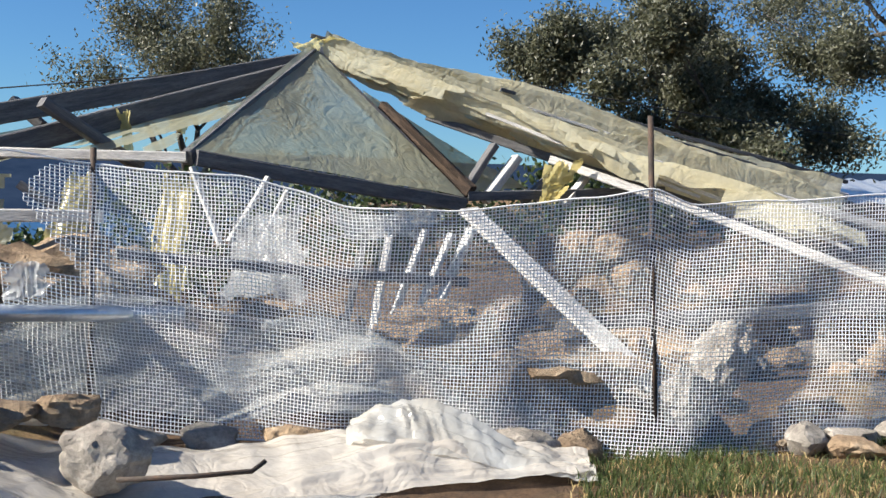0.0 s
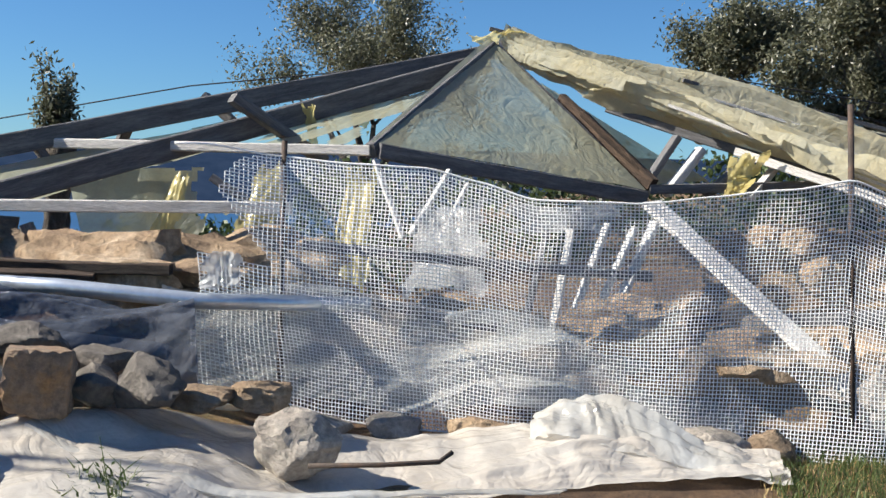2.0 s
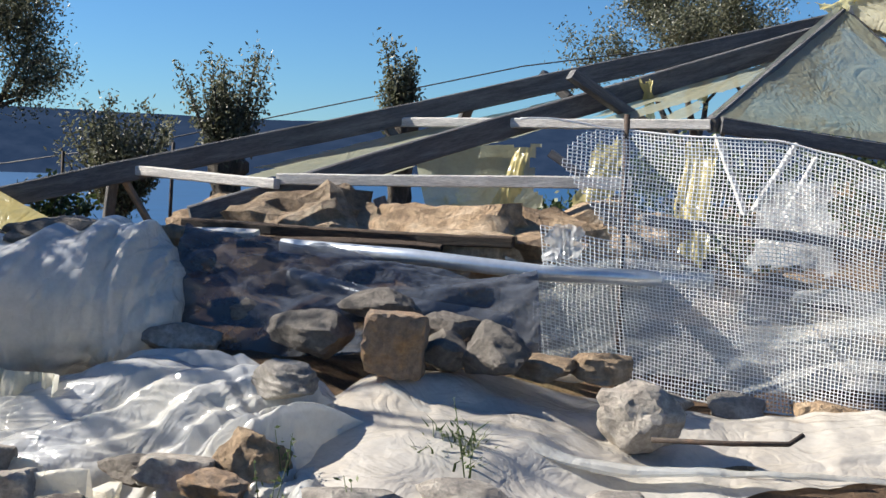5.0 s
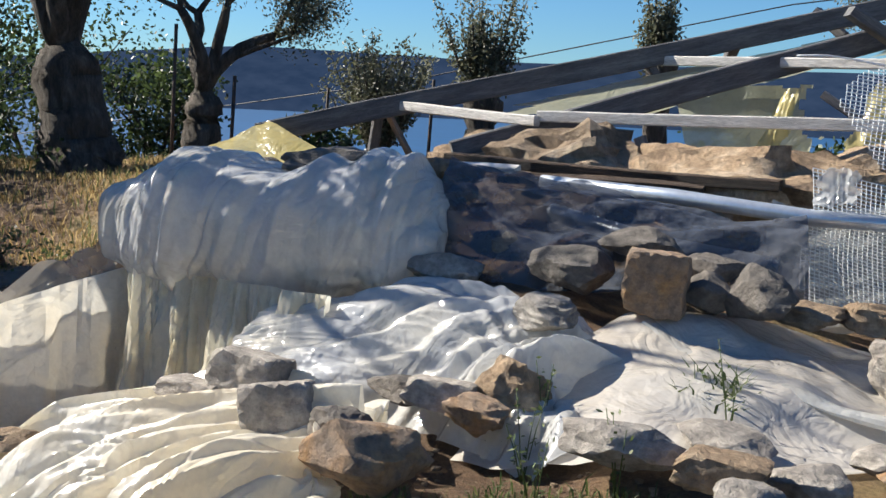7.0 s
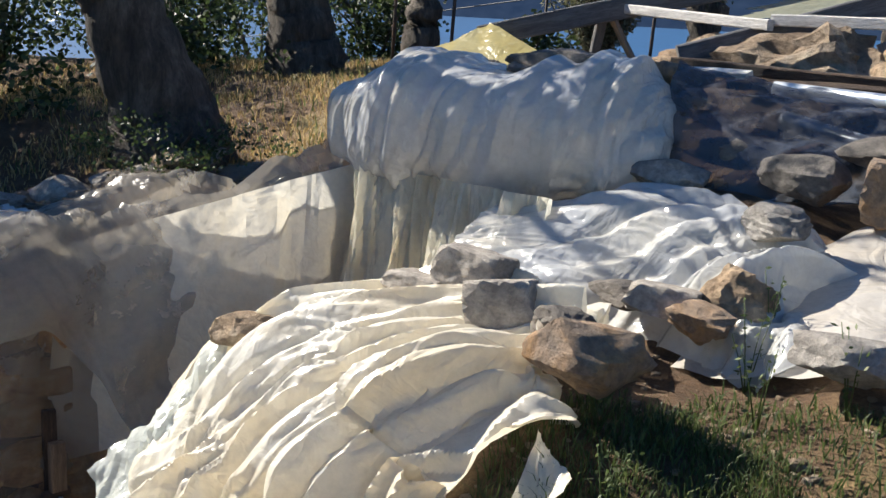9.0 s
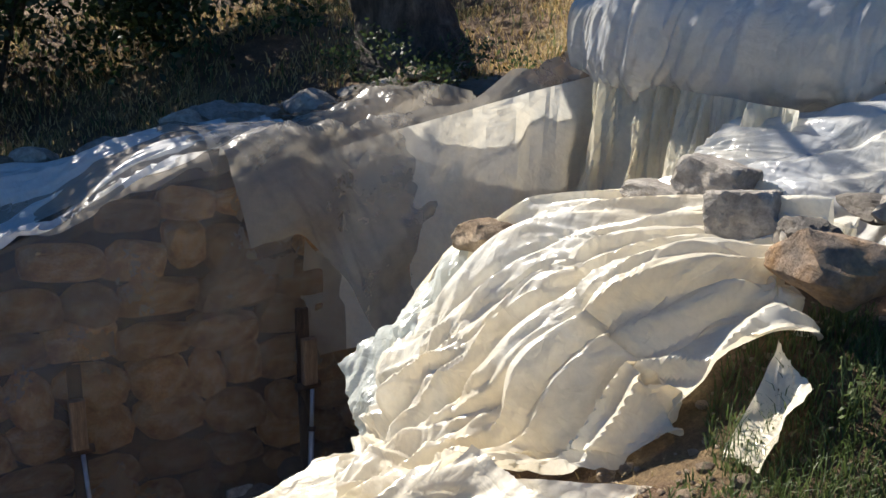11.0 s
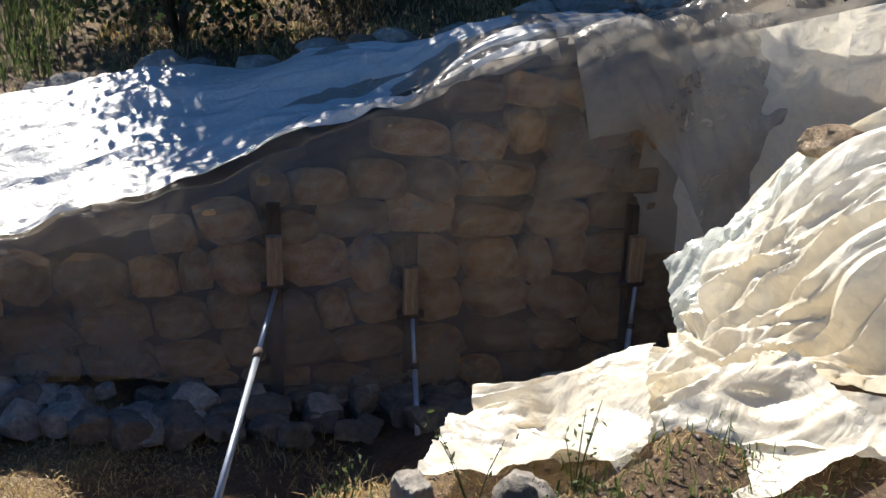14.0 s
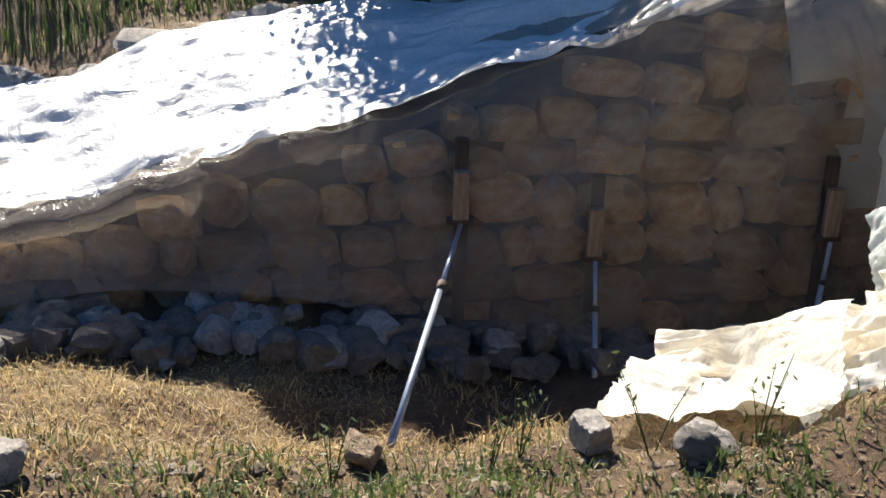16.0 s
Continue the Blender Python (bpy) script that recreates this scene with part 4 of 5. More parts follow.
    rag((-3.25, 6.0, 1.52), (-2.35, 6.0, 1.56), (-2.3, 5.7, 1.12), (-3.0, 5.7, 1.14), ROOFFILM, 61, "grey-green plastic sheet hanging from the batten", 0.1)
    rag((-2.45, 5.7, 1.55), (-2.30, 5.7, 1.56), (-2.38, 5.5, 1.12), (-2.55, 5.5, 1.12), YELLOW, 62, "yellow plastic strip")
    rag((-1.98, 5.7, 1.62), (-1.78, 5.7, 1.62), (-1.85, 5.5, 1.08), (-2.08, 5.5, 1.1), YELLOW, 63, "yellow plastic strip")
    rag((-1.55, 5.9, 1.62), (-1.36, 5.9, 1.60), (-1.30, 5.4, 0.82), (-1.52, 5.4, 0.82), YELLOW, 64, "hanging yellow plastic strip")
    rag((-1.12, 5.6, 1.48), (-0.72, 5.6, 1.46), (-0.62, 5.3, 0.95), (-1.15, 5.2, 0.86), CLEARFILM, 65, "shiny clear plastic rag", 0.2, 0.09)
    rag((-0.75, 5.6, 1.46), (0.0, 6.0, 1.40), (-0.1, 5.7, 1.28), (-0.6, 5.5, 1.26), CLEARFILM, 66, "clear plastic rag along the beam", 0.25, 0.07)
    rag((0.55, 6.8, 1.78), (0.82, 6.8, 1.78), (0.66, 6.7, 1.5), (0.50, 6.7, 1.48), YELLOW, 67, "bunched yellow plastic", 0.2, 0.1)
    rag((-1.75, 6.75, 2.08), (-1.55, 6.85, 2.12), (-1.62, 6.7, 1.8), (-1.75, 6.7, 1.85), YELLOW, 68, "yellow plastic rag")
    rag((-1.95, 6.4, 1.96), (-1.86, 6.4, 1.98), (-1.84, 6.4, 1.66), (-1.90, 6.4, 1.68), YELLOW, 69, "yellow plastic rag")
    rag((-5.3, 4.2, 1.02), (-5.05, 4.45, 1.22), (-4.2, 4.3, 1.02), (-4.7, 4.1, 0.98), YELLOW, 70, "yellow plastic over the rafter foot", 0.0, 0.03)
    rag((-1.12, 7.38, 2.52), (-0.72, 7.38, 2.54), (-0.70, 7.6, 2.50), (-1.1, 7.6, 2.50), YELLOW, 71, "yellow plastic wrapped round the peak", 0.1, 0.05)
    rag((-1.72, 4.25, 1.18), (-1.55, 4.3, 1.20), (-1.52, 4.2, 1.02), (-1.72, 4.2, 1.02), CLEARFILM, 72, "clear plastic rag", 0.2, 0.06)


build_shelter()


def inner_film(u, v):
    a = lerp3([(-1.95, 4.4, 1.03), (-1.2, 4.72, 1.0), (-0.4, 4.85, 0.90), (0.5, 4.9, 0.70)], u)
    return a + Vector((0, -0.12 * v, -(0.55 - 0.25 * u) * v - 0.03 * math.sin(u * 17)))


tagged(sheet("plastic_sheet", inner_film, 120, 60, SILKY, (4, 2), 0.10, 75.0, 0, 0, 0.3, 65, (0, 2, 0.6, 0.95, 40, 0.05)), "glossy milky plastic sheet hung behind the net", "sheet")


# ---- logs, pipe, rocks ----
def tag_tube(name, pts, radii, m, label, category, sides=10, rough=0.0):
    return tagged(tube(name, pts, radii, m, sides, rough, pts[0][0]), label, category)


tag_tube("silver_pipe", [(-2.95, 4.18, 1.03), (-2.3, 4.2, 1.02), (-1.70, 4.2, 0.99), (-1.1, 4.6, 0.97)], [0.034] * 4, GALV, "silvery plastic-wrapped pipe lying on the bank", "pipe", 14, 0.05)
tag_tube("dark_pole", [(-2.75, 3.95, 0.92), (-2.2, 3.92, 0.84), (-1.75, 4.0, 0.80)], [0.04] * 3, GALV, "plastic-covered pole under the pipe", "pole", 12, 0.1)
for k, (a, b, w, h) in enumerate((((-3.55, 4.25, 1.09), (-2.0, 4.62, 1.06), 0.12, 0.05), ((-3.2, 4.2, 1.04), (-2.3, 4.5, 1.03), 0.10, 0.035), ((-4.3, 4.0, 1.05), (-3.0, 4.05, 1.06), 0.06, 0.025))):
    tagged(beam("old_plank", a, b, w, h, ROTTEN if k < 2 else PALETIMBER, 8 * k, k, 14, 0.04), ("dark rotten plank lying on the bank" if k < 2 else "pale split plank lying on the bank"), "plank")


def big_rock(at, size, seed, label, m=TAN, turn=0.0, tip=0.0, layers=0.0):
    rock(at, size, seed, m, label, turn, tip, 14, 0.2, layers, "boulder", "", 4)


big_rock((-3.72, 4.85, 0.98), (0.8, 0.5, 0.5), 79, "broad tan limestone outcrop under the shelter", TAN, 20, 0, 0.03)
big_rock((-3.2, 4.82, 0.98), (1.1, 0.6, 0.66), 71, "broad tan limestone outcrop under the shelter", TAN, 10, 0, 0.03)
big_rock((-2.55, 4.92, 0.95), (1.25, 0.65, 0.64), 72, "weathered tan rock ledge under the shelter", TAN, -8, 0, 0.03)
big_rock((-1.95, 5.15, 0.94), (1.2, 0.65, 0.62), 73, "weathered tan rock ledge under the shelter", TAN, 12, 0, 0.03)
big_rock((-0.02, 4.95, 0.88), (0.55, 0.4, 0.28), 74, "rounded orange boulder inside the ruin", TAN, 0)
big_rock((0.42, 5.0, 0.72), (0.95, 0.5, 0.34), 75, "broad pale tan boulder inside the ruin", TAN, 5)
big_rock((1.12, 4.98, 0.62), (0.28, 0.24, 0.26), 76, "grey boulder beside the fence rod", ROCK, 20)
big_rock((1.30, 5.1, 0.78), (0.26, 0.26, 0.36), 77, "upright grey stone inside the ruin", ROCK, 20, 12)


def rubble():
    rng = random.Random(5)
    labels = ("brown rubble stone inside the ruin", "grey rubble stone inside the ruin")
    # porous wall of the ruin
    for k in range(46):
        x, z = rng.uniform(0.55, 2.6), rng.uniform(0.82, 1.26)
        s = rng.uniform(0.16, 0.34)
        rock((x, 7.5 + rng.uniform(-0.1, 0.2), z), (s, s * 0.8, s * rng.uniform(0.6, 0.9)), 400 + k, TAN, "rough orange-brown stone of the ruined wall", rng.uniform(0, 180), 0, 12, 0.2, 0, "stone", "stones of the ruined wall")
    for k in range(70):
        x, y = rng.uniform(-1.2, 2.9), rng.uniform(5.0, 7.2)
        s = rng.uniform(0.12, 0.38)
        z = 0.52 + 0.12 * (y - 5) + 0.1 * noise.noise((x, y, 1))
        rock((x, y, z), (s * 1.2, s, s * rng.uniform(0.4, 0.7)), 500 + k, TAN if rng.random() < 0.7 else SLATESHADE, labels[k % 2], rng.uniform(0, 180), 0, 11, 0.1, 0, "stone", "rubble stones of the ruin")
    for k, (x, y, w, h) in enumerate(((1.5, 4.95, 0.25, 0.14), (1.62, 4.85, 0.22, 0.16), (1.85, 5.0, 0.35, 0.12), (1.8, 4.8, 0.3, 0.1), (2.1, 4.9, 0.3, 0.14), (0.35, 4.68, 0.3, 0.16), (0.62, 4.72, 0.24, 0.14), (0.1, 4.72, 0.28, 0.12), (-0.15, 4.66, 0.3, 0.12), (-0.6, 4.55, 0.3, 0.12), (-0.95, 4.5, 0.26, 0.13), (-1.25, 4.4, 0.26, 0.12))):
        rock((x, y, land(x, y) + h * 0.4), (w, w * 0.8, h), 600 + k, ROCK if k % 3 else TAN, "grey field stone at the foot of the net", k * 37, 0, 10, 0.08, 0, "stone", "stones along the net")


rubble()

# x, y, z of centre, size, material, label, turn, cuts
STONES = [
    ((-1.13, 3.67, 0.57), (0.25, 0.21, 0.21), ROCK, "rounded pale grey pitted stone on the plastic", 15, 22),
    ((-1.98, 3.47, 0.77), (0.25, 0.22, 0.27), RUST, "upright squarish brown stone on the plastic", 20, 8),
    ((-2.23, 3.10, 0.66), (0.27, 0.16, 0.13), ROCK, "flat layered tan stone on the plastic", -20, 10),
    ((-2.84, 3.35, 0.72), (0.31, 0.19, 0.13), ROCK, "grey oblong stone on the plastic", 25, 9),
    # next six take the dark rock to hold the shade over this row
    ((-2.35, 3.50, 0.77), (0.36, 0.20, 0.17), SLATESHADE, "oblong grey stone on the plastic, darkened as shade", 10, 9),
    ((-2.74, 3.61, 0.80), (0.32, 0.18, 0.10), SLATESHADE, "flat stone on the plastic, darkened as shade", 0, 9),
    ((-2.18, 3.71, 0.87), (0.32, 0.20, 0.13), SLATESHADE, "brown slab behind the upright stone", 10, 9),
    ((-1.92, 3.77, 0.80), (0.23, 0.18, 0.12), SLATESHADE, "grey stone in a row on the bank", 30, 10),
    ((-1.85, 3.64, 0.72), (0.20, 0.18, 0.14), SLATESHADE, "grey row stone on the bank, darkened as shade", 60, 10),
    ((-1.67, 3.66, 0.74), (0.27, 0.20, 0.19), SLATESHADE, "larger grey row stone on the bank, darkened as shade", 0, 10),
    ((-1.56, 3.85, 0.67), (0.30, 0.20, 0.10), TAN, "layered orange-tan stone at the net", 0, 9),
    ((-1.36, 3.97, 0.67), (0.24, 0.20, 0.13), TAN, "layered brown stone at the net", 40, 9),
    ((-3.47, 3.41, 1.10), (0.46, 0.24, 0.13), SLATESHADE, "dark slab stone weighing down the bundle", 15, 9),
    ((-3.64, 3.32, 1.07), (0.20, 0.16, 0.07), SLATESHADE, "small dark slab stone on the bundle", 0, 9),
    ((-4.55, 3.95, 0.98), (0.34, 0.2, 0.13), SLATESHADE, "dark stone behind the bundle", 0, 9),
    ((-3.19, 3.78, 1.06), (0.34, 0.20, 0.12), RUST, "brown slab stone on the plastic", 10, 9),
    ((-3.11, 3.71, 0.99), (0.20, 0.16, 0.11), SLATESHADE, "dark rounded stone on the plastic", 0, 12),
    ((-2.51, 2.13, 0.44), (0.24, 0.20, 0.21), ROCK, "squared grey stone block on the white sheet", 32, 6),
    ((-2.75, 2.24, 0.48), (0.27, 0.20, 0.19), ROCK, "rough grey stone block on the sheet", 10, 8),
    ((-2.92, 2.15, 0.42), (0.24, 0.18, 0.08), ROCK, "grey flat stone on the sheet", 10, 8),
    ((-2.45, 2.64, 0.43), (0.22, 0.18, 0.08), SLATESHADE, "dark flat stone on the sheet", 0, 9),
    ((-2.26, 2.59, 0.46), (0.25, 0.16, 0.11), ROCK, "purple-grey oblong stone on the sheet", 20, 8),
    ((-2.08, 2.72, 0.47), (0.23, 0.18, 0.22), TAN, "tan layered stone with deep folds", 40, 12),
    ((-2.09, 2.54, 0.44), (0.20, 0.16, 0.11), RUST, "brown stone beside the layered stone", 10, 9),
    ((-2.09, 2.04, 0.42), (0.30, 0.18, 0.19), RUST, "large ochre and grey stone holding the sheet", 47, 9),
    ((-2.26, 2.11, 0.46), (0.19, 0.14, 0.11), SLATESHADE, "dark rough stone beside the ochre one", 10, 14),
    ((-1.61, 2.54, 0.46), (0.34, 0.25, 0.12), ROCK, "flat grey slab stone on the earth", 20, 9),
    ((-1.42, 2.82, 0.45), (0.26, 0.2, 0.08), ROCK, "flat grey stone on the plastic", 0, 9),
    ((-1.28, 2.52, 0.46), (0.26, 0.19, 0.11), TAN, "orange-tan angular stone on the plastic", 15, 8),
    ((-1.16, 2.41, 0.43), (0.19, 0.16, 0.11), ROCK, "grey angular stone on the earth", 0, 9),
    ((-1.10, 2.70, 0.42), (0.22, 0.18, 0.1), ROCK, "grey weathered stone on the plastic", 40, 9),
    ((-0.98, 2.95, 0.46), (0.2, 0.18, 0.08), ROCK, "small flat grey stone", 40, 9),
    ((-0.80, 2.88, 0.45), (0.34, 0.22, 0.09), RUST, "flat orange-brown stone on the plastic", 10, 9),
    ((-3.53, 1.84, 0.15), (0.25, 0.18, 0.15), TAN, "pitted brown stone on the white sheet", 20, 14),
    ((-2.74, 0.22, -0.53), (0.12, 0.10, 0.14), ROCK, "grey pointed stone in the grass", 20, 8),
    ((-2.50, 0.44, -0.42), (0.12, 0.10, 0.10), SLATESHADE, "dark grey stone in the grass", 20, 9),
    ((-2.58, 0.50, -0.40), (0.15, 0.10, 0.09), ROCK, "pale stone under the sheet", 20, 9),
    ((-2.80, -0.42, -0.62), (0.14, 0.11, 0.09), TAN, "tan stone at the bank edge", 20, 9),
    ((-2.62, -1.36, -0.55), (0.14, 0.13, 0.13), ROCK, "grey-brown stone in the dry grass", 20, 9),
]
for k, (at, size, m, label, turn, cuts) in enumerate(STONES):
    x, y, z = at
    if y < 0.6:
        at = (x, y, land(x, y) + 0.3 * size[2])
    rock(at, size, 700 + k, m, label, turn, 0, cuts, 0.10 if cuts > 11 else 0.06, 0.03 if "layered" in label else 0.0, "stone", "", 4, cuts in (6, 8))


# ---- props against the wall ----
def build_prop(y, top, foot, low, board=True):
    x, _ = wall_top(y)
    x += 0.24
    thing = empty("wall_prop", (x, y, low), "steel prop and timber bearer shoring the wall", "prop", "props along the wall")
    under(beam("bearer", (x, y, low), (x - 0.05, y + 0.01, top), 0.06, 0.035, ROTTEN, 0, y), thing, "upright dark wooden bearer")
    under(beam("block", (x + 0.05, y, top - 0.34), (x + 0.04, y, top - 0.12), 0.07, 0.045, BROWNTIMBER, 0, y + 2, 3), thing, "wooden block")
    if foot:
        a = Vector((x + 0.08, y, top - 0.36))
        f = Vector(foot)
        mid = a.lerp(f, 0.35)
        under(tube("inner_tube", [a, mid], [0.010] * 2, BLUESTEEL, 10), thing, "thin steel tube")
        under(tube("outer_tube", [mid, f], [0.013] * 2, BLUESTEEL, 12), thing, "grey-blue steel tube")
        under(tube("collar", [a.lerp(f, 0.33), a.lerp(f, 0.37)], [0.019] * 2, RUSTIRON, 12), thing, "rusty collar")
        under(tube("head", [a + Vector((-0.05, -0.06, 0)), a + Vector((-0.05, 0.06, 0))], [0.02] * 2, RUSTIRON, 8), thing, "rusty prop head")


build_prop(-0.02, -0.42, (-3.15, -0.34, -0.88), -1.4)
build_prop(0.59, -0.60, (-4.22, 0.54, -1.42), -1.42)
build_prop(1.64, -0.50, (-4.5, 1.56, -1.36), -1.42)


def wall_foot():
    rng = random.Random(8)
    for k in range(150):
        y = -2.9 + 4.8 * (k / 150) + rng.uniform(-0.06, 0.06)
        x, _ = wall_top(y)
        x += 0.22 + rng.uniform(0.0, 0.42)
        s = rng.uniform(0.07, 0.2)
        # mostly the darker rock, standing in for the wall's shade
        rock((x, y, land(x, y) + s * 0.3), (s * 1.2, s, s * 0.8), 800 + k, ROCK if rng.random() < 0.35 else SLATESHADE, "grey field stone weighing down the sheet foot", rng.uniform(0, 180), rng.uniform(-25, 25), 5, 0.04, 0, "stone", "stones along the wall foot", 3, k % 3 == 0)
    for k in range(34):
        f = k / 34
        y = -3.0 + 6.1 * f
        x0, _ = wall_top(y)
        x = x0 - bank_depth(y) - rng.uniform(0.0, 0.3)
        s = rng.uniform(0.14, 0.34)
        rock((x, y, land(x, y) + s * 0.22), (s * 1.3, s, s * 0.55), 900 + k, ROCK if k % 4 else TAN, "grey stone holding the top edge of the sheet", rng.uniform(0, 180), 0, 10, 0.08, 0, "stone", "stones along the sheet edge")
    rock((-4.45, -0.62, -1.24), (0.3, 0.26, 0.12), 990, ROCK, "flat bluish stone in the wall shade", 20)
    rock((-4.3, -1.28, -1.2), (0.2, 0.1, 0.05), 991, ROCK, "pale flat scrap on the dry grass", 20)


wall_foot()
tag_tube("iron_rod", [(-1.05, 3.55, 0.52), (-0.8, 3.6, 0.53), (-0.62, 3.66, 0.54), (-0.58, 3.69, 0.57)], [0.009] * 4, RUSTIRON, "bent rusty iron rod lying on the plastic", "rod", 8)


# ---- trees ----
def build_tree(at, height, spread, seed, label, trunk=0.16, lean=(0.0, 0.0), leaves=9000, fork=0.35, leaf=0.06, material=OLIVELEAF, name="olive_tree", levels=3, gap=1.0, burl=0.0, rise=0.9, keep=None):
    rng = random.Random(seed)
    tree = empty(name, at, label, "tree")
    wood_v, wood_f, tips = [], [], []
    base = Vector(at)

    def grow(p, d, length, radius, level):
        pts, n = [p], 5 if level < 2 else 4
        for _ in range(n):
            d = (d + Vector((rng.gauss(0, 0.16), rng.gauss(0, 0.16), rng.gauss(0.05, 0.1)))).normalized()
            p = p + d * length / n
            pts.append(p)
        radii = [radius * (1 - 0.45 * i / n) for i in range(n + 1)]
        v, f = tube_data(pts, radii, 8 if level < 2 else 5, 0.16 if level < 2 else 0.0, seed, len(wood_v))
        wood_v.extend(v), wood_f.extend(f)
        if level >= levels:
            tips.append(pts)
            return
        for k in range(rng.choice((2, 3, 3)) if level else 4):
            start = pts[-1] if k < 2 else pts[rng.randrange(2, n + 1)]
            side = Vector((rng.gauss(0, 1), rng.gauss(0, 1), rng.gauss(0.15, 0.5))).normalized()
            grow(start, (d * 0.8 + side * spread).normalized(), length * rng.uniform(0.6, 0.85), radii[-1] * rng.uniform(0.55, 0.8), level + 1)

    h0 = height * fork
    top = base + Vector((lean[0] * h0, lean[1] * h0, h0))
    rings = 18
    tpts = [base.lerp(top, i / rings) + Vector((0.06 * noise.noise((i * 0.5, seed, 0)), 0.06 * noise.noise((i * 0.5, seed, 5)), -0.12 if i == 0 else 0)) for i in range(rings + 1)]
    trad = [trunk * (1 - 0.45 * smoothstep(0.8, 1, i / rings)) * (1.0 + 0.75 * (1 - i / rings) ** 3 + burl * math.exp(-((i / rings - 0.85) / 0.2) ** 2)) for i in range(rings + 1)]
    tv, tf = tube_data(tpts, trad, 24, 0.2, seed)
    under(mesh_object("trunk", tv, tf, BARK), tree, "gnarled grey-brown trunk")
    for k in range(4):
        a = 2 * math.pi * (k + rng.random() * 0.7) / 4
        grow(tpts[-1 - (k % 2)], Vector((math.cos(a) * spread, math.sin(a) * spread, rise)).normalized(), (height - h0) * 0.46, trunk * 0.48, 1)
    under(mesh_object("branchwork", wood_v, wood_f, BARK), tree)
    r2 = np.random.default_rng(seed)
    per = max(1, leaves // max(1, len(tips)))
    spots = [np.array(pts[0]) + np.outer(r2.uniform(0, 1.15, per), np.array(pts[-1] - pts[0])) for pts in tips if rng.random() <= gap]
    spots = np.concatenate(spots)
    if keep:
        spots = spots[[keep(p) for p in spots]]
    lv, lf = leaf_quads(spots + r2.normal(0, 0.075 * (height - h0) ** 0.5, spots.shape), leaf, 0.2, r2)
    under(mesh_object("crown", lv, lf, material, False), tree, "sparse grey-green leaves")
    return tree


def build_pollard(at, trunk_height, shoot, seed, label, trunk, lean, count, spread):
    """A lopped trunk with a swollen head and many young leafy shoots."""
    rng = random.Random(seed)
    r2 = np.random.default_rng(seed)
    tree = empty("olive_tree", at, label, "tree")
    base = Vector(at)
    top = base + Vector((lean[0], lean[1], 1)) * trunk_height
    pts = [base.lerp(top, i / 12) + Vector((0.05 * noise.noise((i * 0.6, seed, 0)), 0.05 * noise.noise((i * 0.6, seed, 5)), -0.1 if i == 0 else 0)) for i in range(13)]
    rad = [trunk * (1 + 0.6 * (1 - i / 12) ** 3 + 0.45 * math.exp(-((i / 12 - 0.9) / 0.14) ** 2)) * (0.6 if i == 12 else 1) for i in range(13)]
    tv, tf = tube_data(pts, rad, 18, 0.25, seed)
    under(mesh_object("trunk", tv, tf, BARK), tree, "gnarled grey-brown trunk")
    wv, wf, spots = [], [], []
    for _ in range(count):
        a, o = rng.uniform(0, 6.283), spread * rng.uniform(0.05, 1.0)
        root = pts[rng.randrange(9, 13)]
        tip = root + Vector((math.cos(a) * o, math.sin(a) * o, 1.0)).normalized() * shoot * rng.uniform(0.35, 1.05)
        mid = root.lerp(tip, 0.5) + Vector((math.cos(a), math.sin(a), 0)) * 0.12 * o
        v, f = tube_data([root, mid, tip], [0.014, 0.009, 0.003], 5, 0, 0, len(wv))
        wv += v
        wf += f
        n = int(130 * (tip - root).length / shoot) + 25
        t = r2.uniform(0.12, 1.04, n)[:, None]
        spots.append(np.array(mid) * (4 * t * (1 - t)) + np.array(root) * (1 - t) * (1 - 2 * t) + np.array(tip) * t * (2 * t - 1) + r2.normal(0, 0.045, (n, 3)))
    under(mesh_object("branchwork", wv, wf, BARK), tree)
    lv, lf = leaf_quads(np.concatenate(spots), 0.055, 0.2, r2)
    under(mesh_object("crown", lv, lf, OLIVELEAF, False), tree, "young grey-green leaves on upright shoots")


def build_overhang():
    """Unseen part of the leaning olive's crown, added to shade bundle and film."""
    rng = np.random.default_rng(77)
    thing = empty("olive_branch", (-5.95, 3.0, 1.6), "unseen olive branch added to shade the bundle", "branch")
    wv, wf, spots = [], [], []
    for k in range(12):
        tip = Vector((rng.uniform(-6.1, -4.9), rng.uniform(2.6, 3.7), rng.uniform(2.35, 2.95)))
        mid = Vector((-5.9, 3.0, 1.9)).lerp(tip, 0.5) + Vector((0, 0, 0.35))
        v, f = tube_data([Vector((-5.95, 2.7, 1.55)), mid, tip], [0.04, 0.022, 0.006], 6, 0, 0, len(wv))
        wv += v
        wf += f
        for s in np.linspace(0.35, 1.1, 6):
            spots.append(np.array(mid.lerp(tip, s)) + rng.normal(0, 0.16, (85, 3)))
    under(mesh_object("wood", wv, wf, BARK), thing)
    lv, lf = leaf_quads(np.concatenate(spots), 0.055, 0.2, rng)
    under(mesh_object("foliage", lv, lf, OLIVELEAF, False), thing)


build_tree((2.35, 12.5, 1.35), 2.6, 1.0, 3, "broad dense olive tree behind the shelter", 0.16, (0.1, 0), 130000, 0.06, 0.06, levels=4, rise=0.5)
build_tree((5.6, 13.2, 1.5), 4.4, 0.95, 4, "tall grey-green tree at the field edge", 0.14, (0, 0), 46000, 0.2, 0.062, levels=4, rise=0.5)
build_tree((-2.9, 12.1, 1.0), 2.5, 0.8, 6, "thin-leaved olive tree behind the shelter", 0.11, (0, 0), 30000, 0.2, 0.052, levels=4, gap=0.85)
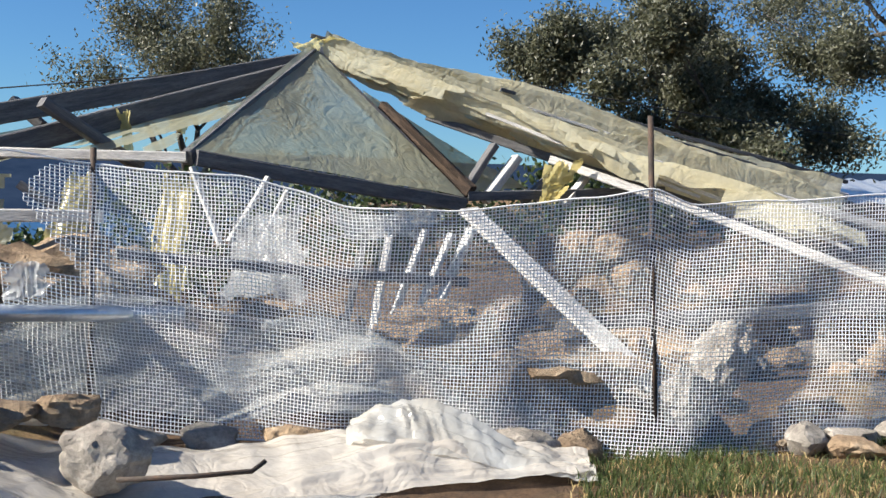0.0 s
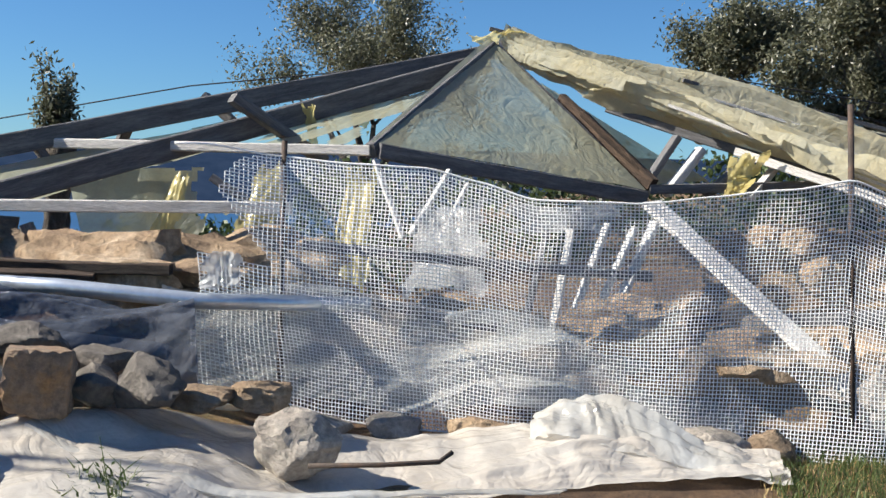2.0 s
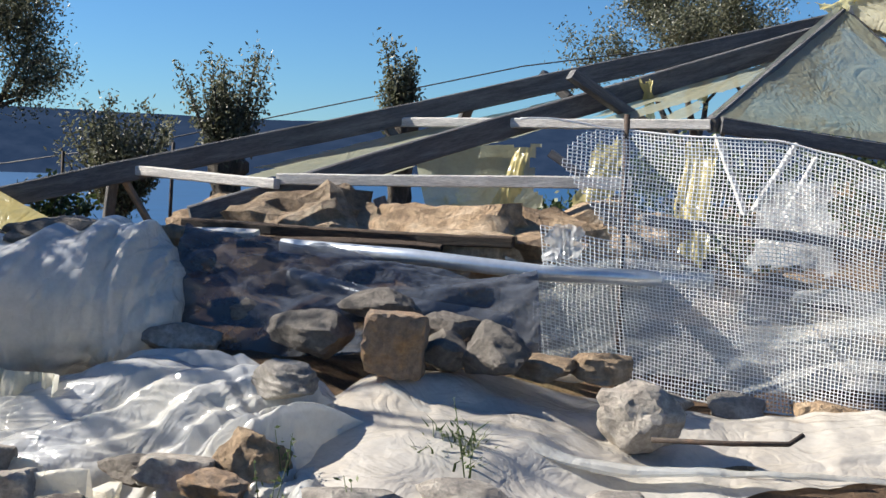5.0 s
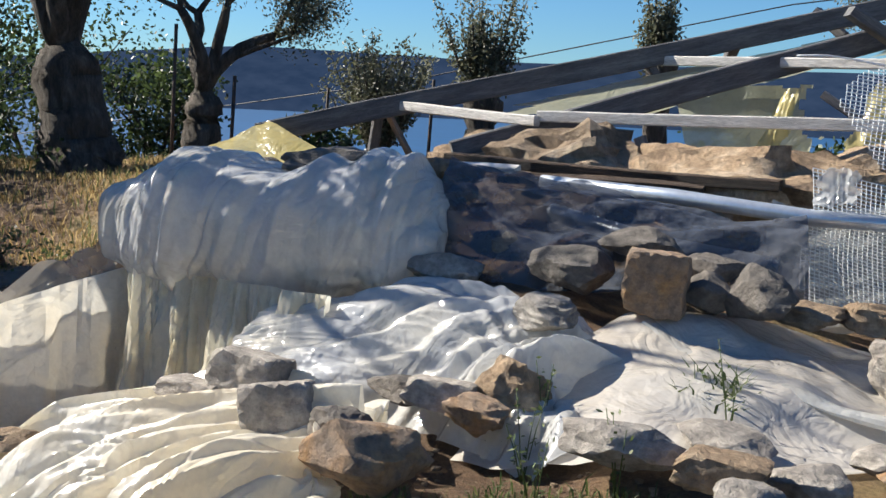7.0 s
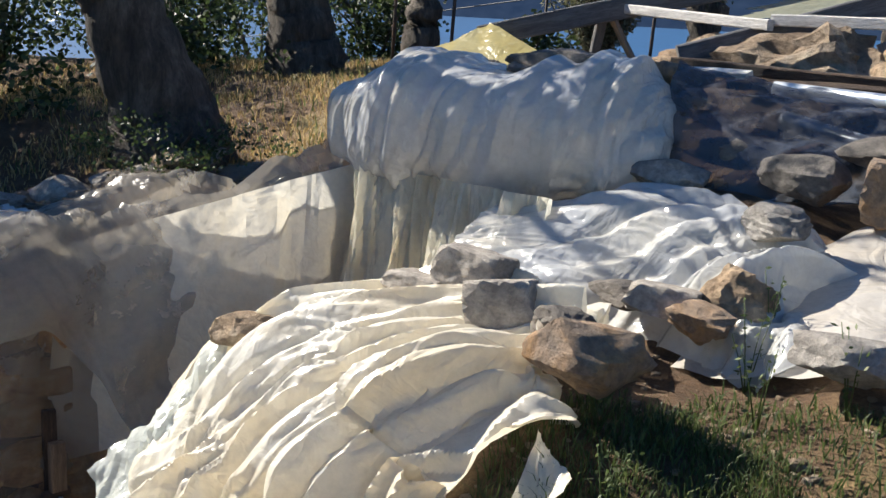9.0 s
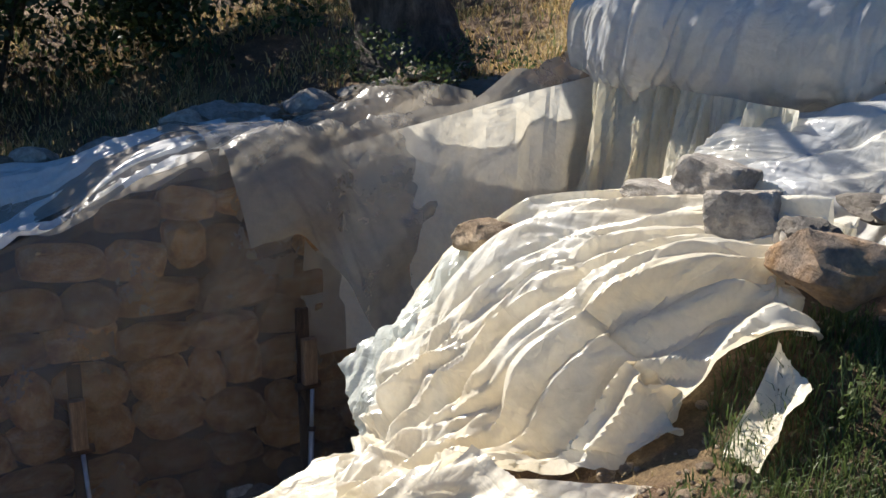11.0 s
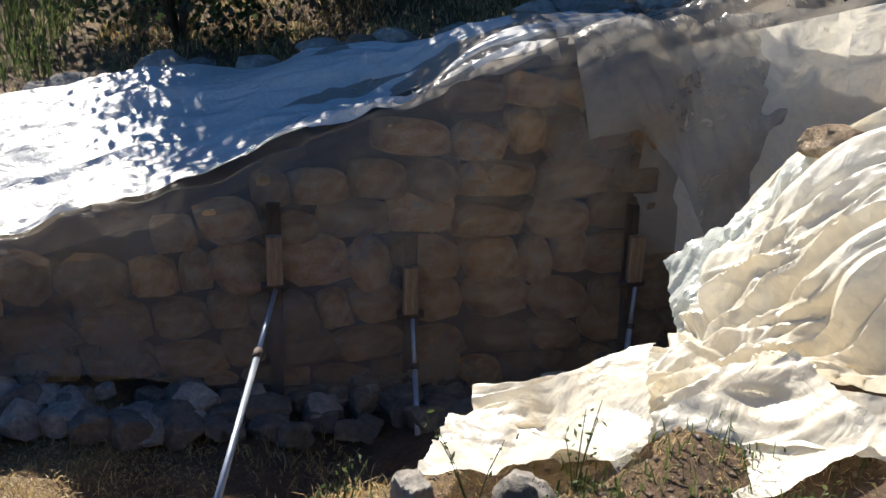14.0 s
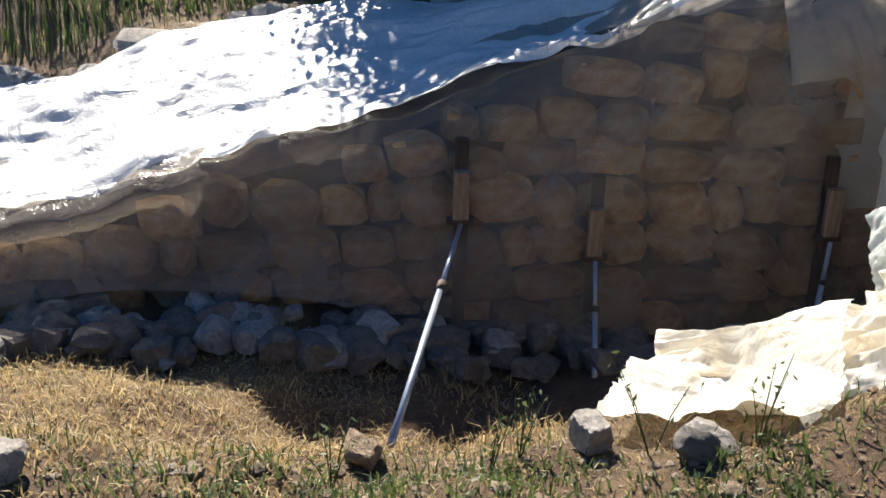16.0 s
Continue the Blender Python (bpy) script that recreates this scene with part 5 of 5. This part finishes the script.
build_pollard((-4.72, 8.64, 0.75), 1.15, 0.62, 7, "pollarded olive with young shoots", 0.09, (0.10, -0.1), 26, 0.35)
build_pollard((-6.55, 8.66, 0.5), 0.98, 1.0, 8, "pollarded olive with a tuft of shoots", 0.13, (0, 0), 70, 0.55)
build_pollard((-7.3, 8.05, 0.5), 0.45, 1.0, 9, "young bushy olive tree", 0.06, (-0.1, 0), 90, 0.9)
build_tree((-7.94, 6.4, 0.62), 2.5, 0.6, 10, "old olive with a broken trunk and thin shoots", 0.15, (0.05, 0), 20000, 0.3, 0.042, burl=0.12)
build_tree((-8.37, 5.5, 0.55), 2.9, 0.7, 11, "thick old olive tree with dark trunk", 0.24, (-0.2, -0.05), 18000, 0.40, 0.042, burl=0.1)
# leaves that would shade the white heap are left out of this crown
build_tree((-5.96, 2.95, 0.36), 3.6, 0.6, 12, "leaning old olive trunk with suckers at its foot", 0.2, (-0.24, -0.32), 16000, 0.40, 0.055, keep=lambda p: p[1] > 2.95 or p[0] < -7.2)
build_overhang()


def build_bush(at, size, seed, label, n=5000, leaf=0.05, material=DARKLEAF, name="shrub"):
    rng = np.random.default_rng(seed)
    bush = empty(name, at, label, "shrub")
    wv, wf = [], []
    for k in range(9):
        a = rng.uniform(0, 6.28)
        tip = Vector(at) + Vector((math.cos(a) * size[0] * 0.4, math.sin(a) * size[1] * 0.4, size[2] * rng.uniform(0.5, 0.9)))
        mid = Vector(at).lerp(tip, 0.5) + Vector((0, 0, 0.1 * size[2]))
        v, f = tube_data([Vector(at) + Vector((0, 0, -0.05)), mid, tip], [0.02, 0.014, 0.006], 5, 0, 0, len(wv))
        wv += v
        wf += f
    under(mesh_object("woody_base", wv, wf, BARK), bush)
    centres = [np.array([rng.normal(0, 0.26) * size[0], rng.normal(0, 0.26) * size[1], rng.uniform(0.12, 0.95) * size[2]]) for _ in range(34)]
    spots = np.array(at) + np.array(centres)[np.arange(n) % 34] + rng.normal(0, 0.09, (n, 3)) * np.array(size)
    lv, lf = leaf_quads(spots, leaf, 0.3, rng)
    under(mesh_object("leaves", lv, lf, material, False), bush)


# the shrubs near x -8 are placed and thickened to dapple the bank
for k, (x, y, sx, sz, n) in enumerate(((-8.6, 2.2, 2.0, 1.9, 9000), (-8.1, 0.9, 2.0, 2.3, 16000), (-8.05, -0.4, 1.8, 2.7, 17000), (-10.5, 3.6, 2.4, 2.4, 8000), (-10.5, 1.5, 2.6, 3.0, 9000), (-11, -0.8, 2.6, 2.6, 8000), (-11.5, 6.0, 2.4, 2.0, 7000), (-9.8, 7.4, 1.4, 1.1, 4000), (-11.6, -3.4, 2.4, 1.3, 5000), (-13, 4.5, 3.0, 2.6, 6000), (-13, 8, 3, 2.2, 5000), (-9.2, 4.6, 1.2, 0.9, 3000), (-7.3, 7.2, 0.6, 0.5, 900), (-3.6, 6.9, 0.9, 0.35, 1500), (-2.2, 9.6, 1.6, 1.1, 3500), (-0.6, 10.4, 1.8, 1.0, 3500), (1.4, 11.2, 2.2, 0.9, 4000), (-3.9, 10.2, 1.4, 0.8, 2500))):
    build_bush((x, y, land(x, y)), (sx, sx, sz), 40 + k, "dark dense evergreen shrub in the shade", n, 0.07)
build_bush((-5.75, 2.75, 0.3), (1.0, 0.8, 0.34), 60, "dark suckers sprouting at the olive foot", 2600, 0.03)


# ---- grass and weeds (nobody could count them) ----
def scatter(n, x0, x1, y0, y1, seed, keep=None):
    rng = random.Random(seed)
    out = []
    while len(out) < n:
        x, y = rng.uniform(x0, x1), rng.uniform(y0, y1)
        if keep is None or keep(x, y, rng):
            out.append((x, y, rng.uniform(0.6, 1.2)))
    p = np.array(out)
    return [(a, b, z, s) for (a, b, s), z in zip(out, land_all(p[:, 0], p[:, 1]))]


def clumpy(x, y, rng):
    return noise.noise((x * 1.6, y * 1.6, 3)) + rng.uniform(-0.5, 0.5) > 0.0


def field(x, y, rng):
    x0, _ = wall_top(y)
    edge = x0 - bank_depth(y) - 0.2 if y < 3.2 else -4.6
    return x < edge and clumpy(x, y, rng)


blades("dry_grass", scatter(30000, -10.5, -5.2, -1.0, 7.5, 1, field), STRAW, 0.09, 0.009, 1.1, 1, "straw-coloured dry grass on the upper field")
blades("green_grass", scatter(5000, -10.5, -5.2, -2.5, 7.5, 2, field), GREEN, 0.13, 0.008, 0.5, 2, "green grass tufts on the upper field")
blades("dry_grass", scatter(9000, -4.6, -2.2, -3.0, 0.3, 3, lambda x, y, r: (x < -3.0 or y < -0.6) and clumpy(x, y, r)), STRAW, 0.08, 0.006, 1.2, 3, "matted dry grass below the wall")
blades("green_grass", scatter(2600, -3.0, -1.4, -1.9, 1.3, 4, clumpy), GREEN, 0.09, 0.006, 0.7, 4, "low green weeds on stony earth")
blades("dry_grass", scatter(2600, -3.0, -1.3, -1.9, 1.3, 5), STRAW, 0.05, 0.005, 1.3, 5, "dry stalks on stony earth")
blades("dry_grass", scatter(11000, -3.1, -1.2, -2.3, 1.5, 15), STRAW, 0.035, 0.0045, 2.6, 15, "fallen straw lying on the stony earth")
blades("dry_grass", scatter(12000, -4.6, -2.9, -3.2, -0.3, 16), STRAW, 0.045, 0.005, 2.2, 16, "thick mat of straw below the wall")
blades("green_grass", scatter(2200, -2.7, -1.9, -1.2, 0.7, 17, clumpy), GREEN, 0.07, 0.009, 0.9, 17, "broad green weeds on the stony earth")
blades("green_grass", scatter(7000, 0.55, 3.2, 3.9, 5.1, 6, clumpy), GREEN, 0.10, 0.005, 1.0, 6, "green grass along the net")
blades("dry_grass", scatter(5200, 0.5, 3.2, 3.3, 4.9, 7), STRAW, 0.06, 0.006, 1.0, 7, "dry grass in front of the net")
blades("green_grass", scatter(3600, -2.25, -1.45, 1.55, 2.25, 8, lambda x, y, r: (x + 1.85) ** 2 + (y - 1.95) ** 2 < 0.16), GREEN, 0.09, 0.004, 0.8, 8, "dense green weeds at the ochre stone")
blades("green_grass", scatter(220, -2.1, -1.9, 2.65, 2.85, 9), GREEN, 0.14, 0.004, 0.9, 9, "weeds growing round the layered stone")
blades("green_grass", scatter(160, -1.68, -1.48, 3.0, 3.2, 10), GREEN, 0.16, 0.01, 0.8, 10, "weed sprouting through the plastic")
blades("green_grass", scatter(3800, -2.0, -1.1, 1.2, 2.5, 11, clumpy), GREEN, 0.07, 0.006, 0.9, 11, "low weeds on bare soil")


blades("green_grass", scatter(9000, -13, -7.6, -6.5, -1.2, 12), GREEN, 0.28, 0.012, 0.5, 12, "tall sunlit green grass behind the bank")


def build_weed(at, height, stems, seed, label="thin weed with seed heads among the stones"):
    rng = random.Random(seed)
    thing = empty("weed", at, label, "weed")
    base = Vector(at)
    for _ in range(stems):
        a, o = rng.uniform(0, 6.28), rng.uniform(0.1, 0.4) * height
        h = height * rng.uniform(0.6, 1.0)
        tip = base + Vector((math.cos(a) * o, math.sin(a) * o, h))
        mid = base.lerp(tip, 0.5) + Vector((0, 0, 0.06 * h))
        under(tube("stem", [base + Vector((0, 0, -0.02)), mid, tip], [0.0025, 0.002, 0.0012], GREEN, 4), thing)
        r = np.random.default_rng(rng.randrange(9999))
        n = 8
        pts = np.array([mid.lerp(tip, t) for t in np.linspace(-0.6, 1.02, n)]) + r.normal(0, 0.012, (n, 3))
        lv, lf = leaf_quads(pts, 0.024, 0.2, r)
        tagged(under(mesh_object("leaf_spray", lv, lf, GREEN, False), thing), "", "", "", "stuff")


for k, (x, y, h, s) in enumerate(((-1.45, 2.95, 0.34, 3), (-1.60, 3.12, 0.12, 5), (-2.0, 2.78, 0.26, 6), (-1.92, 2.55, 0.28, 4), (-1.75, 2.35, 0.24, 4), (-1.55, 2.45, 0.26, 3), (-2.05, 2.05, 0.22, 6), (-1.85, 1.85, 0.2, 6), (-2.62, 0.36, 0.34, 3), (-2.55, 0.62, 0.26, 4), (-2.75, 0.02, 0.22, 4), (-2.6, -0.5, 0.2, 5), (-2.3, -0.75, 0.14, 7), (-2.45, -0.1, 0.24, 3), (-2.2, 0.3, 0.12, 6), (-2.05, 1.0, 0.12, 6))):
    build_weed((x, y, land(x, y)), h, s, 60 + k)


def pebbles():
    rng = random.Random(9)
    stock = [rock_mesh("pebble", (1, 1, 0.7), 1200 + k, TAN, 8, 0.08, 0, 1) for k in range(6)]
    verts, faces = [], []
    for _ in range(2600):
        x, y = rng.uniform(-3.1, -0.9), rng.uniform(-2.2, 2.6)
        s = rng.uniform(0.008, 0.032) * (2.4 if rng.random() < 0.06 else 1)
        me = stock[rng.randrange(6)]
        m = pose(x, y, land(x, y) + s * 0.05, 0, 0, rng.uniform(0, 360)) @ Matrix.Scale(s, 4)
        k = len(verts)
        verts += [m @ v.co for v in me.vertices]
        faces += [tuple(k + i for i in p.vertices) for p in me.polygons]
    tagged(mesh_object("gravel", verts, faces, TAN, False), "small brown stones scattered on the earth", "gravel", "", "stuff")


pebbles()


# ---- overhead wire, far shed, field posts ----
tag_tube("overhead_wire", [(-14, 8.0, 0.6), (-8, 9.2, 1.55), (-4.1, 10.0, 2.39), (-0.8, 10.6, 2.82), (0.81, 11.0, 2.66), (2.4, 11.2, 2.45), (8, 11.5, 1.9)], [0.007] * 7, WIRE, "thin dark cable sagging across the garden", "cable", 5)
for x, y, h in ((-7.1, 5.4, 1.15), (-6.55, 5.5, 0.8), (-7.6, 7.6, 0.75), (-5.4, 6.4, 0.85)):
    tag_tube("field_stake", [(x, y, land(x, y) - 0.1), (x + 0.04, y, land(x, y) + h)], [0.014] * 2, RUSTIRON, "thin dark stake in the field", "stake", 6)


def build_shed():
    shed = empty("far_shed", (5.2, 14.5, land(5.2, 14.5)), "low shed with pale corrugated roof", "shed")
    verts, faces = [], []
    n = 90
    for i in range(n + 1):
        x = 3.6 + 5.5 * i / n
        dz = 0.018 * math.sin(i * 1.3)
        verts += [(x, 14.0, 1.68 + dz), (x, 16.5, 2.05 + dz)]
        if i:
            k = 2 * i
            faces.append((k - 2, k, k + 1, k - 1))
    under(mesh_object("roof", verts, faces, GALV), shed, "pale corrugated metal roof")
    for x in (3.8, 6.2, 8.8):
        under(beam("post", (x, 14.2, land(x, 14.2) - 0.1), (x, 14.2, 1.66), 0.08, 0.08, GREYTIMBER), shed)
    under(beam("wall", (3.7, 15.5, 1.3), (9.0, 15.5, 1.3), 0.1, 0.9, GREYTIMBER), shed)


build_shed()
wall_stones()
